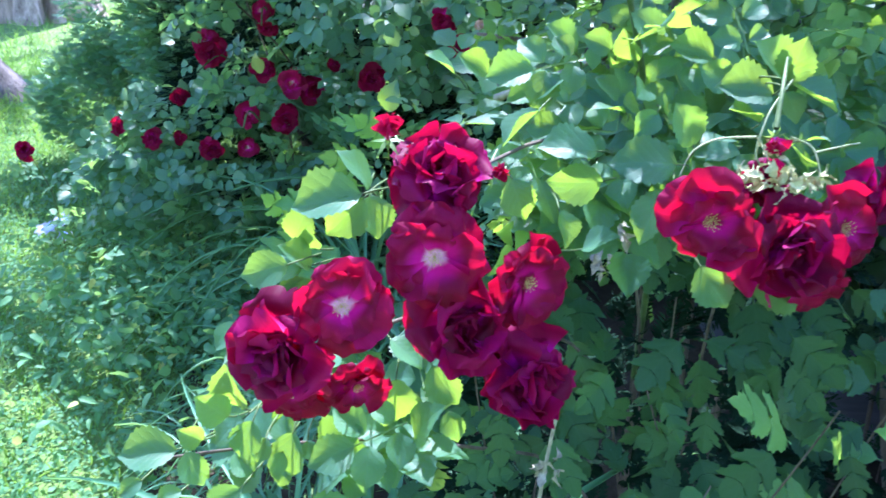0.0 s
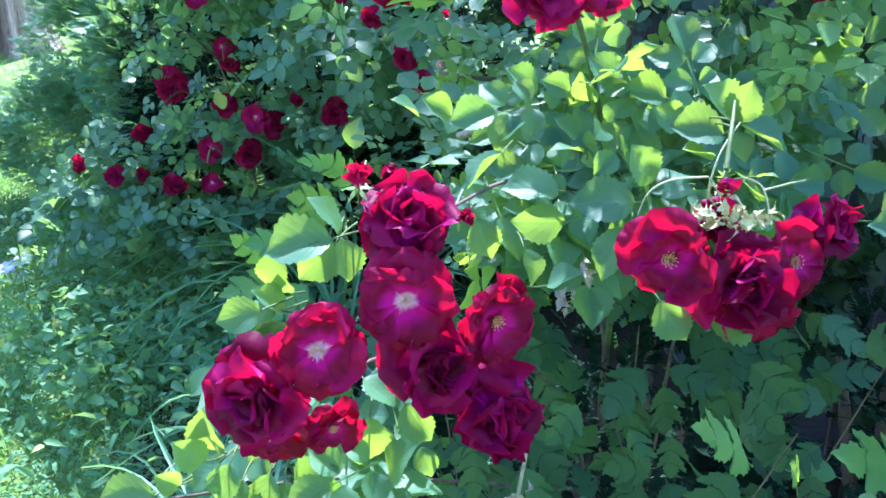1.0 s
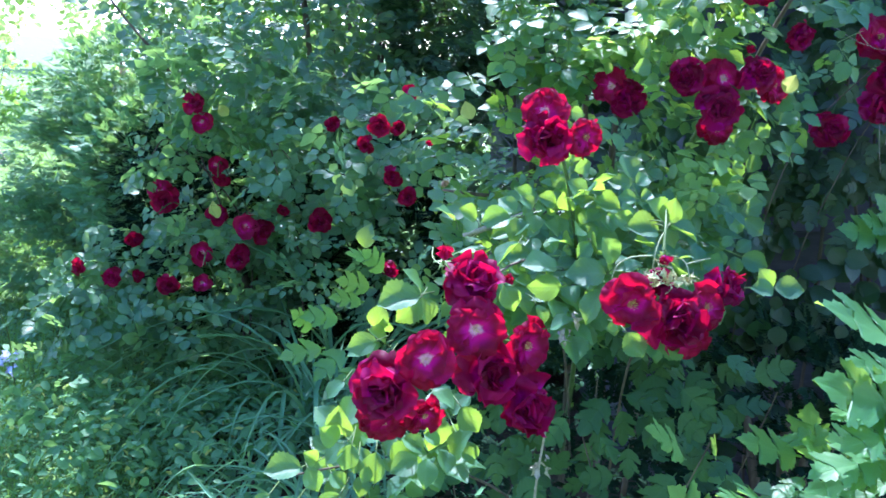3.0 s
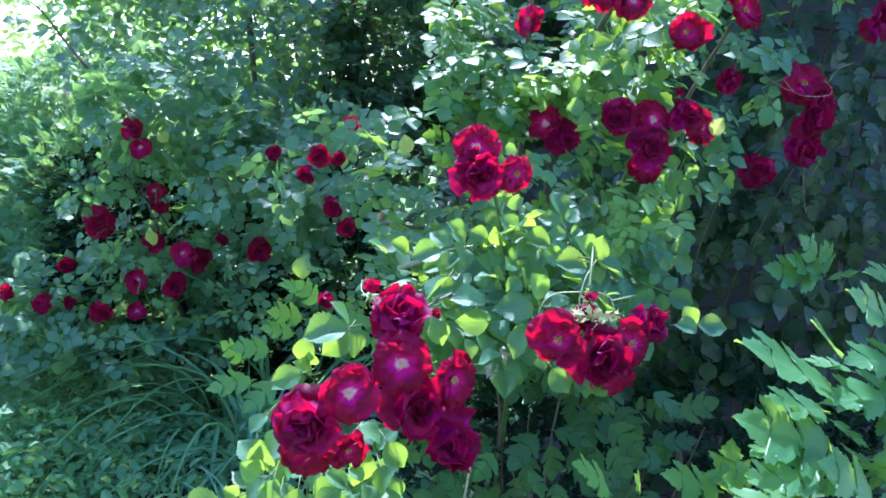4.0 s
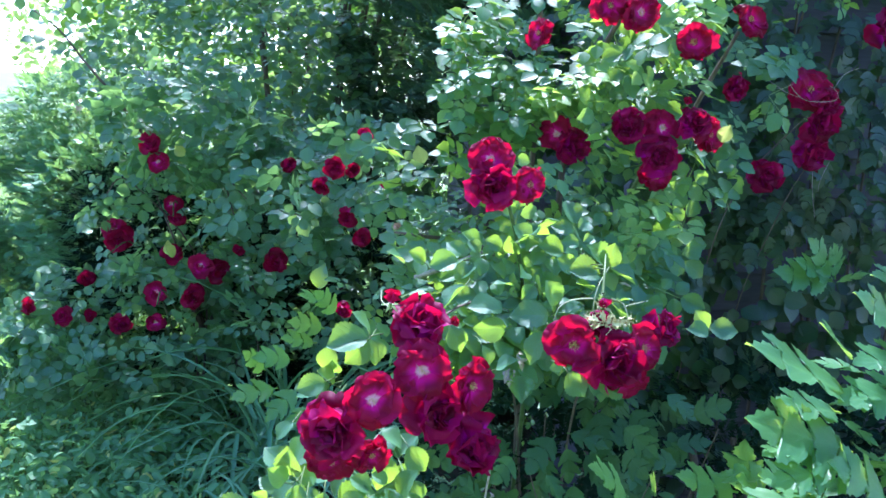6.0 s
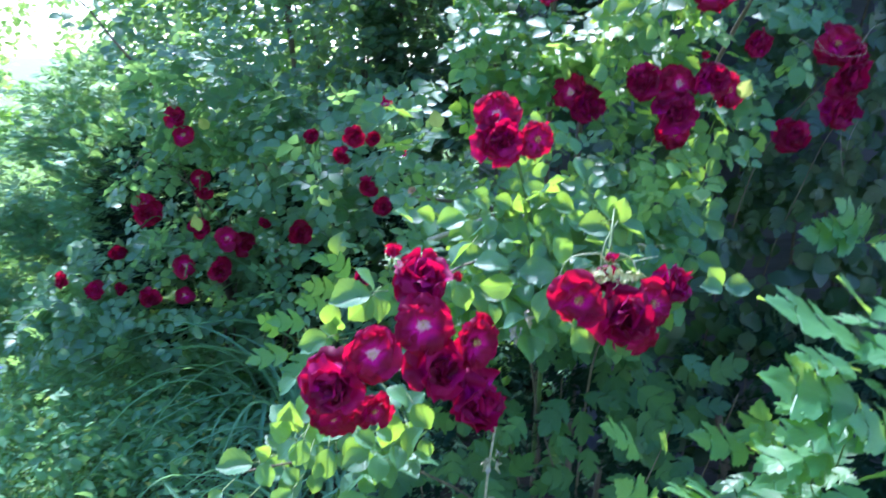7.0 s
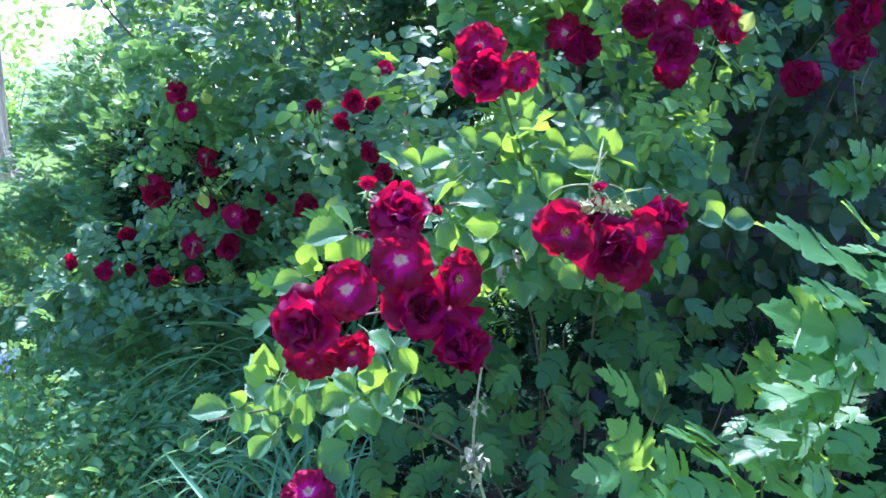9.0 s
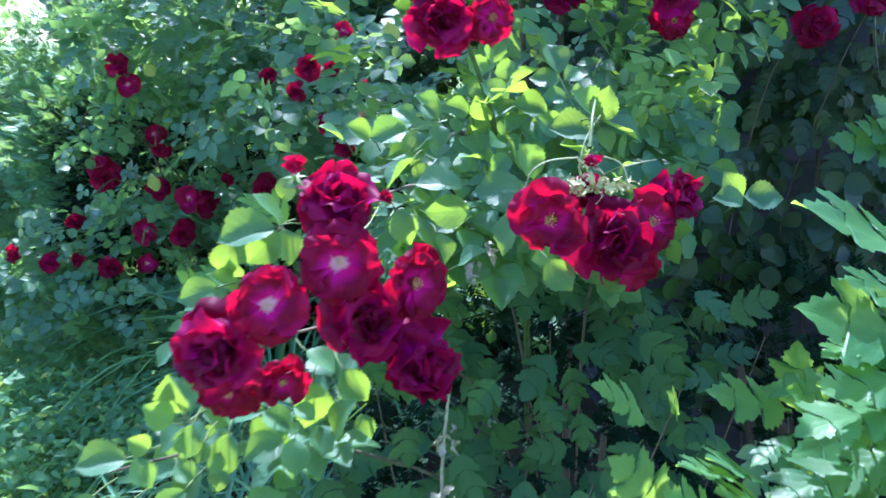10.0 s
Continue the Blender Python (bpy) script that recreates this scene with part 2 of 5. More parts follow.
LOBE_EDGE = ((0.012, 0.0), (0.012, 0.10), (0.06, 0.13), (0.15, 0.20), (0.20, 0.26), (0.24, 0.37), (0.30, 0.50), (0.20, 0.465), (0.16, 0.43), (0.085, 0.39), (0.10, 0.45), (0.17, 0.52), (0.21, 0.57),
             (0.22, 0.66), (0.27, 0.78), (0.18, 0.735), (0.15, 0.70), (0.09, 0.66), (0.105, 0.73), (0.16, 0.80), (0.115, 0.82), (0.12, 0.88), (0.065, 0.90), (0.05, 0.95), (0.003, 1.0))


def lobed_template(width, fold, droop, cols=3, skew=0.0, deep=1.0):
    """A leaf with a long end lobe and two pairs of deep toothed lobes that point forwards, length 1 along +y."""
    v, uv, f = [], [], []
    root, n = -1.0, 2 * cols + 1
    edge = list(LOBE_EDGE)
    if cols > 1:                     # fine teeth between the corners
        edge = []
        for (x0, y0), (x1, y1) in zip(LOBE_EDGE, LOBE_EDGE[1:]):
            long = math.hypot(x1 - x0, y1 - y0)
            edge += [(x0, y0)] + ([(x0 + (x1 - x0) * k + (y1 - y0) * out, y0 + (y1 - y0) * k - (x1 - x0) * out) for k, out in ((0.45, 0.20), (0.60, -0.03))] if long > 0.07 and y0 > 0.1 else [])
        edge.append(LOBE_EDGE[-1])
    for x, y in edge:
        x = max(x, (1 - deep) * 0.36 * math.sqrt(max(0.0, (y - 0.10) * (1.02 - y))) * 2) if y < 0.99 else x
        root = max(root + 0.003, y - 0.55 * x)
        for j in range(n):
            q = (j - cols) / cols
            at = (abs(q) * x * width * (1 + skew * q), root + (y - root) * abs(q))
            v.append((math.copysign(at[0], q), at[1], fold * at[0] - droop * at[1] ** 2 + 0.016 * math.sin(at[1] * 11 + q * 2.2 + width * 20) * abs(q)))
            uv.append((at[1], 0.5 + 0.5 * q))
    for i in range(len(edge) - 1):
        for j in range(n - 1):
            a = i * n + j
            f.append((a, a + 1, a + n + 1, a + n))
    return np.array(v), np.array(uv), np.array(f)


def axes(d, n):
    """Turns (N,3,3) whose columns are across, along d, and the upper side nearest to n."""
    y = d / np.linalg.norm(d, axis=1, keepdims=True)
    x = np.cross(y, n)
    x /= np.linalg.norm(x, axis=1, keepdims=True) + 1e-9
    return np.stack([x, y, np.cross(x, y)], axis=2)


def scatter(name, templates, places, turns, sizes, material):
    """One mesh of many small leaves, each a copy of one of the templates."""
    vs, us, fs, count = [], [], [], 0
    pick = rng.integers(0, len(templates), len(places))
    for k, (tv, tu, tf) in enumerate(templates):
        idx = np.nonzero(pick == k)[0]
        if not len(idx):
            continue
        p = np.einsum("nij,vj->nvi", turns[idx], tv) * sizes[idx][:, None, None] + places[idx][:, None, :]
        vs.append(p.reshape(-1, 3))
        us.append(np.tile(tu, (len(idx), 1)))
        fs.append((tf[None] + (np.arange(len(idx)) * len(tv))[:, None, None] + count).reshape(-1, tf.shape[1]))
        count += len(idx) * len(tv)
    return mesh_of(name, np.concatenate(vs), np.concatenate(fs), material, np.concatenate(us))


def cloud(n, centre, radii, shell=0.55):
    """n places in an ellipsoid, thicker towards its skin, with gaps."""
    out = []
    while len(out) < n:
        p = rng.normal(size=3)
        p /= np.linalg.norm(p)
        p *= rng.uniform(0, 1) ** (1 / 3) * (1 - shell) + shell * rng.uniform(0.75, 1.05)
        q = np.array(centre) + p * np.array(radii)
        if noise.noise(Vector(q * 6.0)) > -0.22 and q[2] > 0.03:
            out.append(q)
    return np.array(out)


def leaf_turns(n, up=(0.0, -0.25, 1.0), spread=0.55, hang=0.25):
    nrm = np.array(up) + rng.normal(size=(n, 3)) * spread
    nrm /= np.linalg.norm(nrm, axis=1, keepdims=True)
    d = rng.normal(size=(n, 3)) + np.array([0, -0.2, -hang])
    d -= nrm * np.sum(d * nrm, axis=1, keepdims=True)
    return axes(d, nrm)


def compound(places, turns, sizes, leaflets=5):
    """Leaflets of feathered leaves: one at the end, the others in pairs."""
    P, T, S = [], [], []
    spots = [(0.62, 0.0, 0.0, 1.0), (0.48, 0.06, -62.0, 0.85), (0.48, -0.06, 62.0, 0.85), (0.16, 0.05, -70.0, 0.68), (0.16, -0.05, 70.0, 0.68)][:leaflets]
    for y, x, a, s in spots:
        r = np.array(Matrix.Rotation(radians(a), 3, "Z"))
        P.append(places + np.einsum("nij,j->ni", turns, np.array([x, y, 0.0])) * sizes[:, None] * 1.9)
        T.append(turns @ r)
        S.append(sizes * s * rng.uniform(0.85, 1.15, len(sizes)))
    return np.concatenate(P), np.concatenate(T), np.concatenate(S)


def tube(points, radius, material, name="cane", tip=0.45, sides=7, steps=5, wobble=0.0):
    """A tapered stem through the points, smoothed."""
    pts = [Vector(p) for p in points]
    line = []
    for i in range(len(pts) - 1):
        p0, p1, p2, p3 = pts[max(0, i - 1)], pts[i], pts[i + 1], pts[min(len(pts) - 1, i + 2)]
        for k in range(steps + (i == len(pts) - 2)):
            t = k / steps
            line.append(0.5 * ((2 * p1) + (p2 - p0) * t + (2 * p0 - 5 * p1 + 4 * p2 - p3) * t * t + (3 * p1 - p0 - 3 * p2 + p3) * t ** 3))
    v, f, uv = [], [], []
    n = len(line)
    for i, p in enumerate(line):
        d = (line[min(n - 1, i + 1)] - line[max(0, i - 1)]).normalized()
        a = d.cross(Vector((0.31, 0.87, 0.23))).normalized()
        b = d.cross(a)
        r = radius * (1 + (tip - 1) * i / (n - 1)) * (1 + wobble * noise.noise(p * 40))
        for k in range(sides):
            c = 2 * math.pi * k / sides
            v.append(p + (a * math.cos(c) + b * math.sin(c)) * r)
            uv.append((i / n, k / sides))
    for i in range(n - 1):
        for k in range(sides):
            f.append((i * sides + k, i * sides + (k + 1) % sides, (i + 1) * sides + (k + 1) % sides, (i + 1) * sides + k))
    return mesh_of(name, v, f, material, uv)


def place_turn(place, turn, size):
    m = Matrix([list(r) for r in np.asarray(turn)]).to_4x4()
    return Matrix.Translation(Vector(place)) @ m @ Matrix.Scale(size, 4)


# leaf shapes
ROSE_SHAPES = [strip_template(oval(0.82, 0.44), 18, fold, droop, 0.12, 0.065, 4, wavy=0.03) for fold, droop in ((0.40, 0.16), (0.62, 0.05), (0.22, 0.34))]
ROSE_FAR = [strip_template(oval(0.76, 0.46), 8, fold, droop, 0.1, 0.08) for fold, droop in ((0.2, 0.16), (0.4, 0.05))]
ROUND_FAR = [strip_template(oval(0.88, 0.42), 5, fold, droop, 0.08) for fold, droop in ((0.15, 0.2), (0.35, 0.1))]
LOBED_SHAPES = [lobed_template(w, fold, droop, 3, k, 0.91) for w, fold, droop, k in ((0.94, 0.10, 0.08, 0.1), (0.88, 0.18, 0.03, -0.12), (1.02, 0.04, 0.14, 0.05))]
LOBED_FAR = [lobed_template(w, 0.15, 0.22, 1, k, d) for w, k, d in ((1.15, 0.1, 0.62), (1.3, -0.1, 0.5))]
TINY = [strip_template(oval(w, 0.45), 3, fold, 0.15) for w, fold in ((0.55, 0.3), (0.75, 0.15), (0.4, 0.5))]
WEED_SHAPES = [strip_template(oval(w, 0.40), 5, fold, droop, 0.1, 0.10) for w, fold, droop in ((0.45, 0.3, 0.3), (0.62, 0.2, 0.15), (0.36, 0.5, 0.4))]
NEEDLE = [strip_template(oval(0.34, 0.45), 2, 0.1, 0.15)]
GRASS_SHAPES = [strip_template(lambda u: 0.035 * (1 - u) ** 0.6 + 0.001, 4, 0.0, dr) for dr in (0.2, 0.5)]

# ---- ground ----
grid = np.sign(np.linspace(-1, 1, 121)) * np.abs(np.linspace(-1, 1, 121)) ** 4 * 400
gx, gy = np.meshgrid(grid, grid + 3.0, indexing="ij")
gz = np.array([[0.025 * noise.noise(Vector((x * 1.3, y * 1.3, 0))) if abs(x) < 25 and abs(y) < 25 else 0.0 for x, y in zip(rx, ry)] for rx, ry in zip(gx, gy)]) - 0.02
i, j = np.meshgrid(np.arange(120), np.arange(120), indexing="ij")
a = (i * 121 + j).ravel()
tagged(new("ground", mesh_of("ground", np.stack([gx, gy, gz], 2).reshape(-1, 3), np.stack([a, a + 121, a + 122, a + 1], 1), TURF)),
       "rough green lawn turf under trees", "lawn", kind="structure")

# the planting bed: a low mound of dark soil with an uneven edge
v, f = [(0.6, 2.2, 0.05)], []
for ring in (0.5, 0.8, 1.0):
    for k in range(48):
        c = 2 * math.pi * k / 48
        w = 1 + 0.12 * noise.noise(Vector((math.cos(c) * 2, math.sin(c) * 2, 5)))
        v.append((0.6 + math.cos(c) * 1.45 * ring * w, 2.2 + math.sin(c) * 1.75 * ring * w, (0.05, 0.04, -0.03)[(0.5, 0.8, 1.0).index(ring)] + 0.01 * noise.noise(Vector((c * 3, ring * 9, 0)))))
for k in range(48):
    k2 = (k + 1) % 48
    f.append((0, 1 + k, 1 + k2, 1 + k2))
    for r in (0, 1):
        f.append((1 + r * 48 + k, 49 + r * 48 + k, 49 + r * 48 + k2, 1 + r * 48 + k2))
bed = bpy.data.meshes.new("soil_bed")
bed.from_pydata(v, [], [tuple(dict.fromkeys(q)) for q in f])
bed.materials.append(SOIL)
tagged(new("planting_bed", bed), "dark bare soil of the flower bed", "flower bed", kind="structure")


def carpet(name, n, spread, size, shapes, material, label, tall=0.0, lie=0.5):
    """A low carpet of leaves on the ground; spread gives a place (x, y) and a density."""
    pts = []
    while len(pts) < n:
        x, y, keep = spread()
        if rng.uniform() < keep * (0.35 + 0.9 * max(0.0, noise.noise(Vector((x * 2.3, y * 2.3, 3))) + 0.5)):
            pts.append((x, y, 0.03 * noise.noise(Vector((x * 1.3, y * 1.3, 0))) + rng.uniform(0.0, tall)))
    pts = np.array(pts)
    turns = leaf_turns(len(pts), (0, -0.15, 1), lie, -0.3)
    me = scatter(name, shapes, pts, turns, rng.uniform(0.6, 1.25, len(pts)) * size, material)
    return tagged(new(name, me), label, "ground cover", kind="stuff")


def in_box(x0, x1, y0, y1):
    return lambda: (rng.uniform(x0, x1) + rng.normal() * 0.35, rng.uniform(y0, y1) + rng.normal() * 0.3, 1.0)


carpet("ground_cover", 72000, in_box(-3.4, 0.3, 0.9, 4.2), 0.017, TINY, CLOVER, "low carpet of small green weeds and clover", 0.05)
carpet("weeds", 3800, in_box(-0.95, -0.35, 2.05, 2.9), 0.044, WEED_SHAPES, CLOVER, "taller broad-leaved weeds at the edge of the bed", 0.24, 0.6)
carpet("weed_sprigs", 130, in_box(-0.80, -0.60, 2.25, 2.6), 0.034, WEED_SHAPES, YELLOW_LEAF, "pale yellow-green sprigs among the weeds", 0.22, 0.6)


def blades(name, n, x0, x1, y0, y1, size, label):
    pts = np.stack([rng.uniform(x0, x1, n) + rng.normal(size=n) * 0.6, rng.uniform(y0, y1, n) + rng.normal(size=n) * 0.6, np.full(n, -0.01)], 1)
    d = rng.normal(size=(n, 3)) * 0.55 + np.array([0, 0, 1.0])
    d[:, 2] = np.abs(d[:, 2])
    nrm = rng.normal(size=(n, 3))
    me = scatter(name, GRASS_SHAPES, pts, axes(d, nrm), rng.uniform(0.6, 1.3, n) * size, GRASS)
    return tagged(new(name, me), label, "grass", kind="stuff")


blades("lawn_grass", 46000, -5.0, -0.5, 1.3, 6.5, 0.075, "short shaded lawn grass mixed with weeds")
blades("far_lawn_grass", 16000, -9.0, -2.0, 6.5, 14.0, 0.09, "short sunlit lawn grass round the tree")

# ---- house with grey board siding ----
WALL_X, WALL_Y = 0.76, 1.80
house = thing("house", (3.0, 4.0, 0.0), "grey house with horizontal weathered board siding", "house")


def box_mesh(name, size, material, bevel=0.004):
    bm = bmesh.new()
    bmesh.ops.create_cube(bm, size=1.0, matrix=Matrix.Diagonal((*size, 1)))
    bmesh.ops.bevel(bm, geom=bm.edges[:], offset=bevel, segments=1, affect="EDGES")
    me = bpy.data.meshes.new(name)
    bm.to_mesh(me)
    bm.free()
    me.materials.append(material)
    return me


attach("wall", box_mesh("wall", (4.4, 4.0, 3.2), SIDING, 0.01), house, pose(WALL_X + 2.22, WALL_Y + 2.03, 1.6), "solid grey house wall behind the boards")
board = box_mesh("board", (4.44, 0.016, 0.125), SIDING, 0.003)
for k in range(27):
    attach("board", board, house, pose(WALL_X + 2.2, WALL_Y + 0.012, 0.10 + k * 0.115, -5.5))
attach("corner_trim", box_mesh("corner_trim", (0.09, 0.05, 3.15), SIDING, 0.004), house, pose(WALL_X - 0.01, WALL_Y - 0.004, 1.58), "grey painted corner trim board")
v = [(-0.04, -0.2, 0), (4.7, -0.2, 0), (4.7, 4.3, 0), (-0.04, 4.3, 0), (-0.04, 2.0, 1.3), (4.7, 2.0, 1.3)]
roof = bpy.data.meshes.new("roof")
roof.from_pydata([(x + WALL_X, y + WALL_Y, z + 3.2) for x, y, z in v], [], [(0, 1, 5, 4), (2, 3, 4, 5), (0, 4, 3), (1, 2, 5), (0, 3, 2, 1)])
roof.materials.append(ROOF)
attach("roof", roof, house, None, "dark shingled gable roof")


# ---- roses ----
def petal_template(rows=8, cols=8, cup=0.22, ruffle=0.06, curl=0.10, phase=0.0, width=0.95):
    """A broad fan-shaped petal of length 1 along +y with a rounded, wavy outer edge that curls back."""
    v, uv, f = [], [], []
    for i in range(rows + 1):
        u = i / rows
        w = width * 0.5 * (0.17 + 0.83 * math.sin(math.pi * 0.5 * min(1.0, u * 1.12)) ** 1.2)
        for j in range(cols + 1):
            s = 2 * j / cols - 1
            edge = 1.0 - 0.30 * abs(s) ** 2.4 - 0.05 * math.exp(-((s - 0.15 * math.sin(phase)) * 5) ** 2) + 0.035 * math.sin(s * 7.0 + phase * 2.3) + 0.02 * math.sin(s * 13.0 + phase)
            y = u * (1.0 + (edge - 1.0) * u * u)
            z = cup * (s * s * w * 1.9 + 0.75 * u * u) - curl * max(0.0, u - 0.62) ** 2 * 5.0 * (0.7 + 0.5 * math.sin(s * 2.3 + phase))
            z += ruffle * (math.sin(s * 3.6 + phase) * u * u + 0.75 * math.sin(s * 8.0 + phase * 3) * u ** 4 + 0.35 * math.sin(u * 8.0 + s * 3 + phase))
            v.append((s * w * (1 - 0.10 * max(0.0, u - 0.8) * 5 * abs(s)), y, z))
            uv.append((u, 0.5 + 0.5 * s))
    for i in range(rows):
        for j in range(cols):
            a = i * (cols + 1) + j
            f.append((a, a + 1, a + cols + 2, a + cols + 1))
    return v, uv, f


def petal_mesh(material, **kw):
    v, uv, f = petal_template(**kw)
    return mesh_of("petal", v, f, material, uv)


OPEN_PETALS = [petal_mesh(PETAL, rows=11, cols=12, cup=c, ruffle=r, curl=k, phase=p, width=w) for c, r, k, p, w in ((0.12, 0.075, 0.26, 0.3, 1.12), (0.18, 0.095, 0.38, 1.9, 1.02), (0.08, 0.085, 0.22, 3.6, 1.20), (0.20, 0.10, 0.46, 5.0, 1.06))]
FULL_PETALS = [petal_mesh(PLUM_PETAL, rows=11, cols=12, cup=c, ruffle=r, curl=k, phase=p, width=w) for c, r, k, p, w in ((0.30, 0.10, 0.36, 0.3, 1.20), (0.42, 0.12, 0.48, 1.9, 1.10), (0.22, 0.11, 0.55, 3.6, 1.30), (0.48, 0.13, 0.30, 5.0, 1.05), (0.35, 0.14, 0.42, 2.7, 1.24))]
RED_PETALS = [petal_mesh(RED_PETAL, rows=11, cols=12, cup=c, ruffle=r, curl=k, phase=p, width=w) for c, r, k, p, w in ((0.16, 0.09, 0.30, 0.7, 1.12), (0.24, 0.12, 0.44, 2.4, 1.02), (0.12, 0.10, 0.24, 4.1, 1.20))]
FAR_OPEN = [petal_mesh(PETAL, rows=4, cols=5, cup=0.15, ruffle=0.07, curl=0.25, phase=p, width=1.1) for p in (0.4, 2.5, 4.3)]
FAR_FULL = [petal_mesh(RED_PETAL, rows=4, cols=5, cup=0.35, ruffle=0.10, curl=0.5, phase=p, width=1.1) for p in (0.4, 2.5, 4.4)]
BUD_PETALS = [petal_mesh(PETAL, rows=5, cols=4, cup=0.55, ruffle=0.03, curl=0.05, phase=p, width=0.62) for p in (0.2, 2.2)]
PALE_PETALS = [petal_mesh(BLUSH_PETAL, rows=5, cols=4, cup=0.4, ruffle=0.06, curl=0.1, phase=p) for p in (0.2, 2.2)]


def stamens_mesh():
    v, f, uv = [], [], []
    for k in range(34):
        a, tilt = k * 2.4, 0.15 + 0.75 * (k / 34) ** 0.5
        d = Vector((math.cos(a) * math.sin(tilt), math.sin(a) * math.sin(tilt), math.cos(tilt)))
        side = d.orthogonal().normalized()
        end, L = d * (0.2 + 0.05 * math.sin(k * 5.1)), len(v)
        other = d.cross(side)
        v += [tuple(side * 0.004), tuple(other * 0.004), tuple(end + side * 0.005), tuple(end + other * 0.005)]
        f.append((L, L + 1, L + 3, L + 2))
        L = len(v)
        for sx, sy, sz in ((1, 0, 0), (0, 1, 0), (-1, 0, 0), (0, -1, 0), (0, 0, 1.4), (0, 0, -1.4)):
            v.append(tuple(end + side * sx * 0.016 + other * sy * 0.016 + d * sz * 0.016))
        for q in ((0, 1, 4), (1, 2, 4), (2, 3, 4), (3, 0, 4), (1, 0, 5), (2, 1, 5), (3, 2, 5), (0, 3, 5)):
            f.append((L + q[0], L + q[1], L + q[2], L + q[2]))
    me = bpy.data.meshes.new("stamens")
    me.from_pydata(v, [], [tuple(dict.fromkeys(q)) for q in f])
    me.materials.append(STAMEN)
    return me


def calyx_mesh():
    """A green cup with five pointed sepals below the petals, and a short stalk."""
    v, f, uv = [], [], []
    prof = [(-0.95, 0.022), (-0.42, 0.028), (-0.34, 0.09), (-0.2, 0.13), (-0.06, 0.10), (0.0, 0.06)]
    for z, r in prof:
        for k in range(8):
            v.append((math.cos(k * math.pi / 4) * r, math.sin(k * math.pi / 4) * r, z))
            uv.append((z, k / 8))
    for i in range(len(prof) - 1):
        for k in range(8):
            f.append((i * 8 + k, i * 8 + (k + 1) % 8, i * 8 + 8 + (k + 1) % 8, i * 8 + 8 + k))
    for s in range(5):
        c = s * 2 * math.pi / 5
        e, t, L = Vector((math.cos(c), math.sin(c), 0)), Vector((-math.sin(c), math.cos(c), 0)), len(v)
        for u, w in ((0.08, 0.07), (0.25, 0.08), (0.42, 0.05), (0.58, 0.008)):
            for q in (-1, 1):
                v.append(tuple(e * u + t * w * q + Vector((0, 0, -0.10 - 0.55 * u * u))))
                uv.append((u, 0.5 + q * 0.5))
        for i in range(3):
            f.append((L + i * 2, L + i * 2 + 1, L + i * 2 + 3, L + i * 2 + 2))
    return mesh_of("calyx", v, f, CALYX, uv)


STAMENS, CALYXES = stamens_mesh(), calyx_mesh()


BLOOMS = []
VIEW_SIDE = Vector((-0.05, -0.4, 1.38))   # roughly the camera's place; leaves that hide blooms from it are dropped


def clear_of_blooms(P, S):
    """Which leaves don't hide the blooms from the camera's place."""
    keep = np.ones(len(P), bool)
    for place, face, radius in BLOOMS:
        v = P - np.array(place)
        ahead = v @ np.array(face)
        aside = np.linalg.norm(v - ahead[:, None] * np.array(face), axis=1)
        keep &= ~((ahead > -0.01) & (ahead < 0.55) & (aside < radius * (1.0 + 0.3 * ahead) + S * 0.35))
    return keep


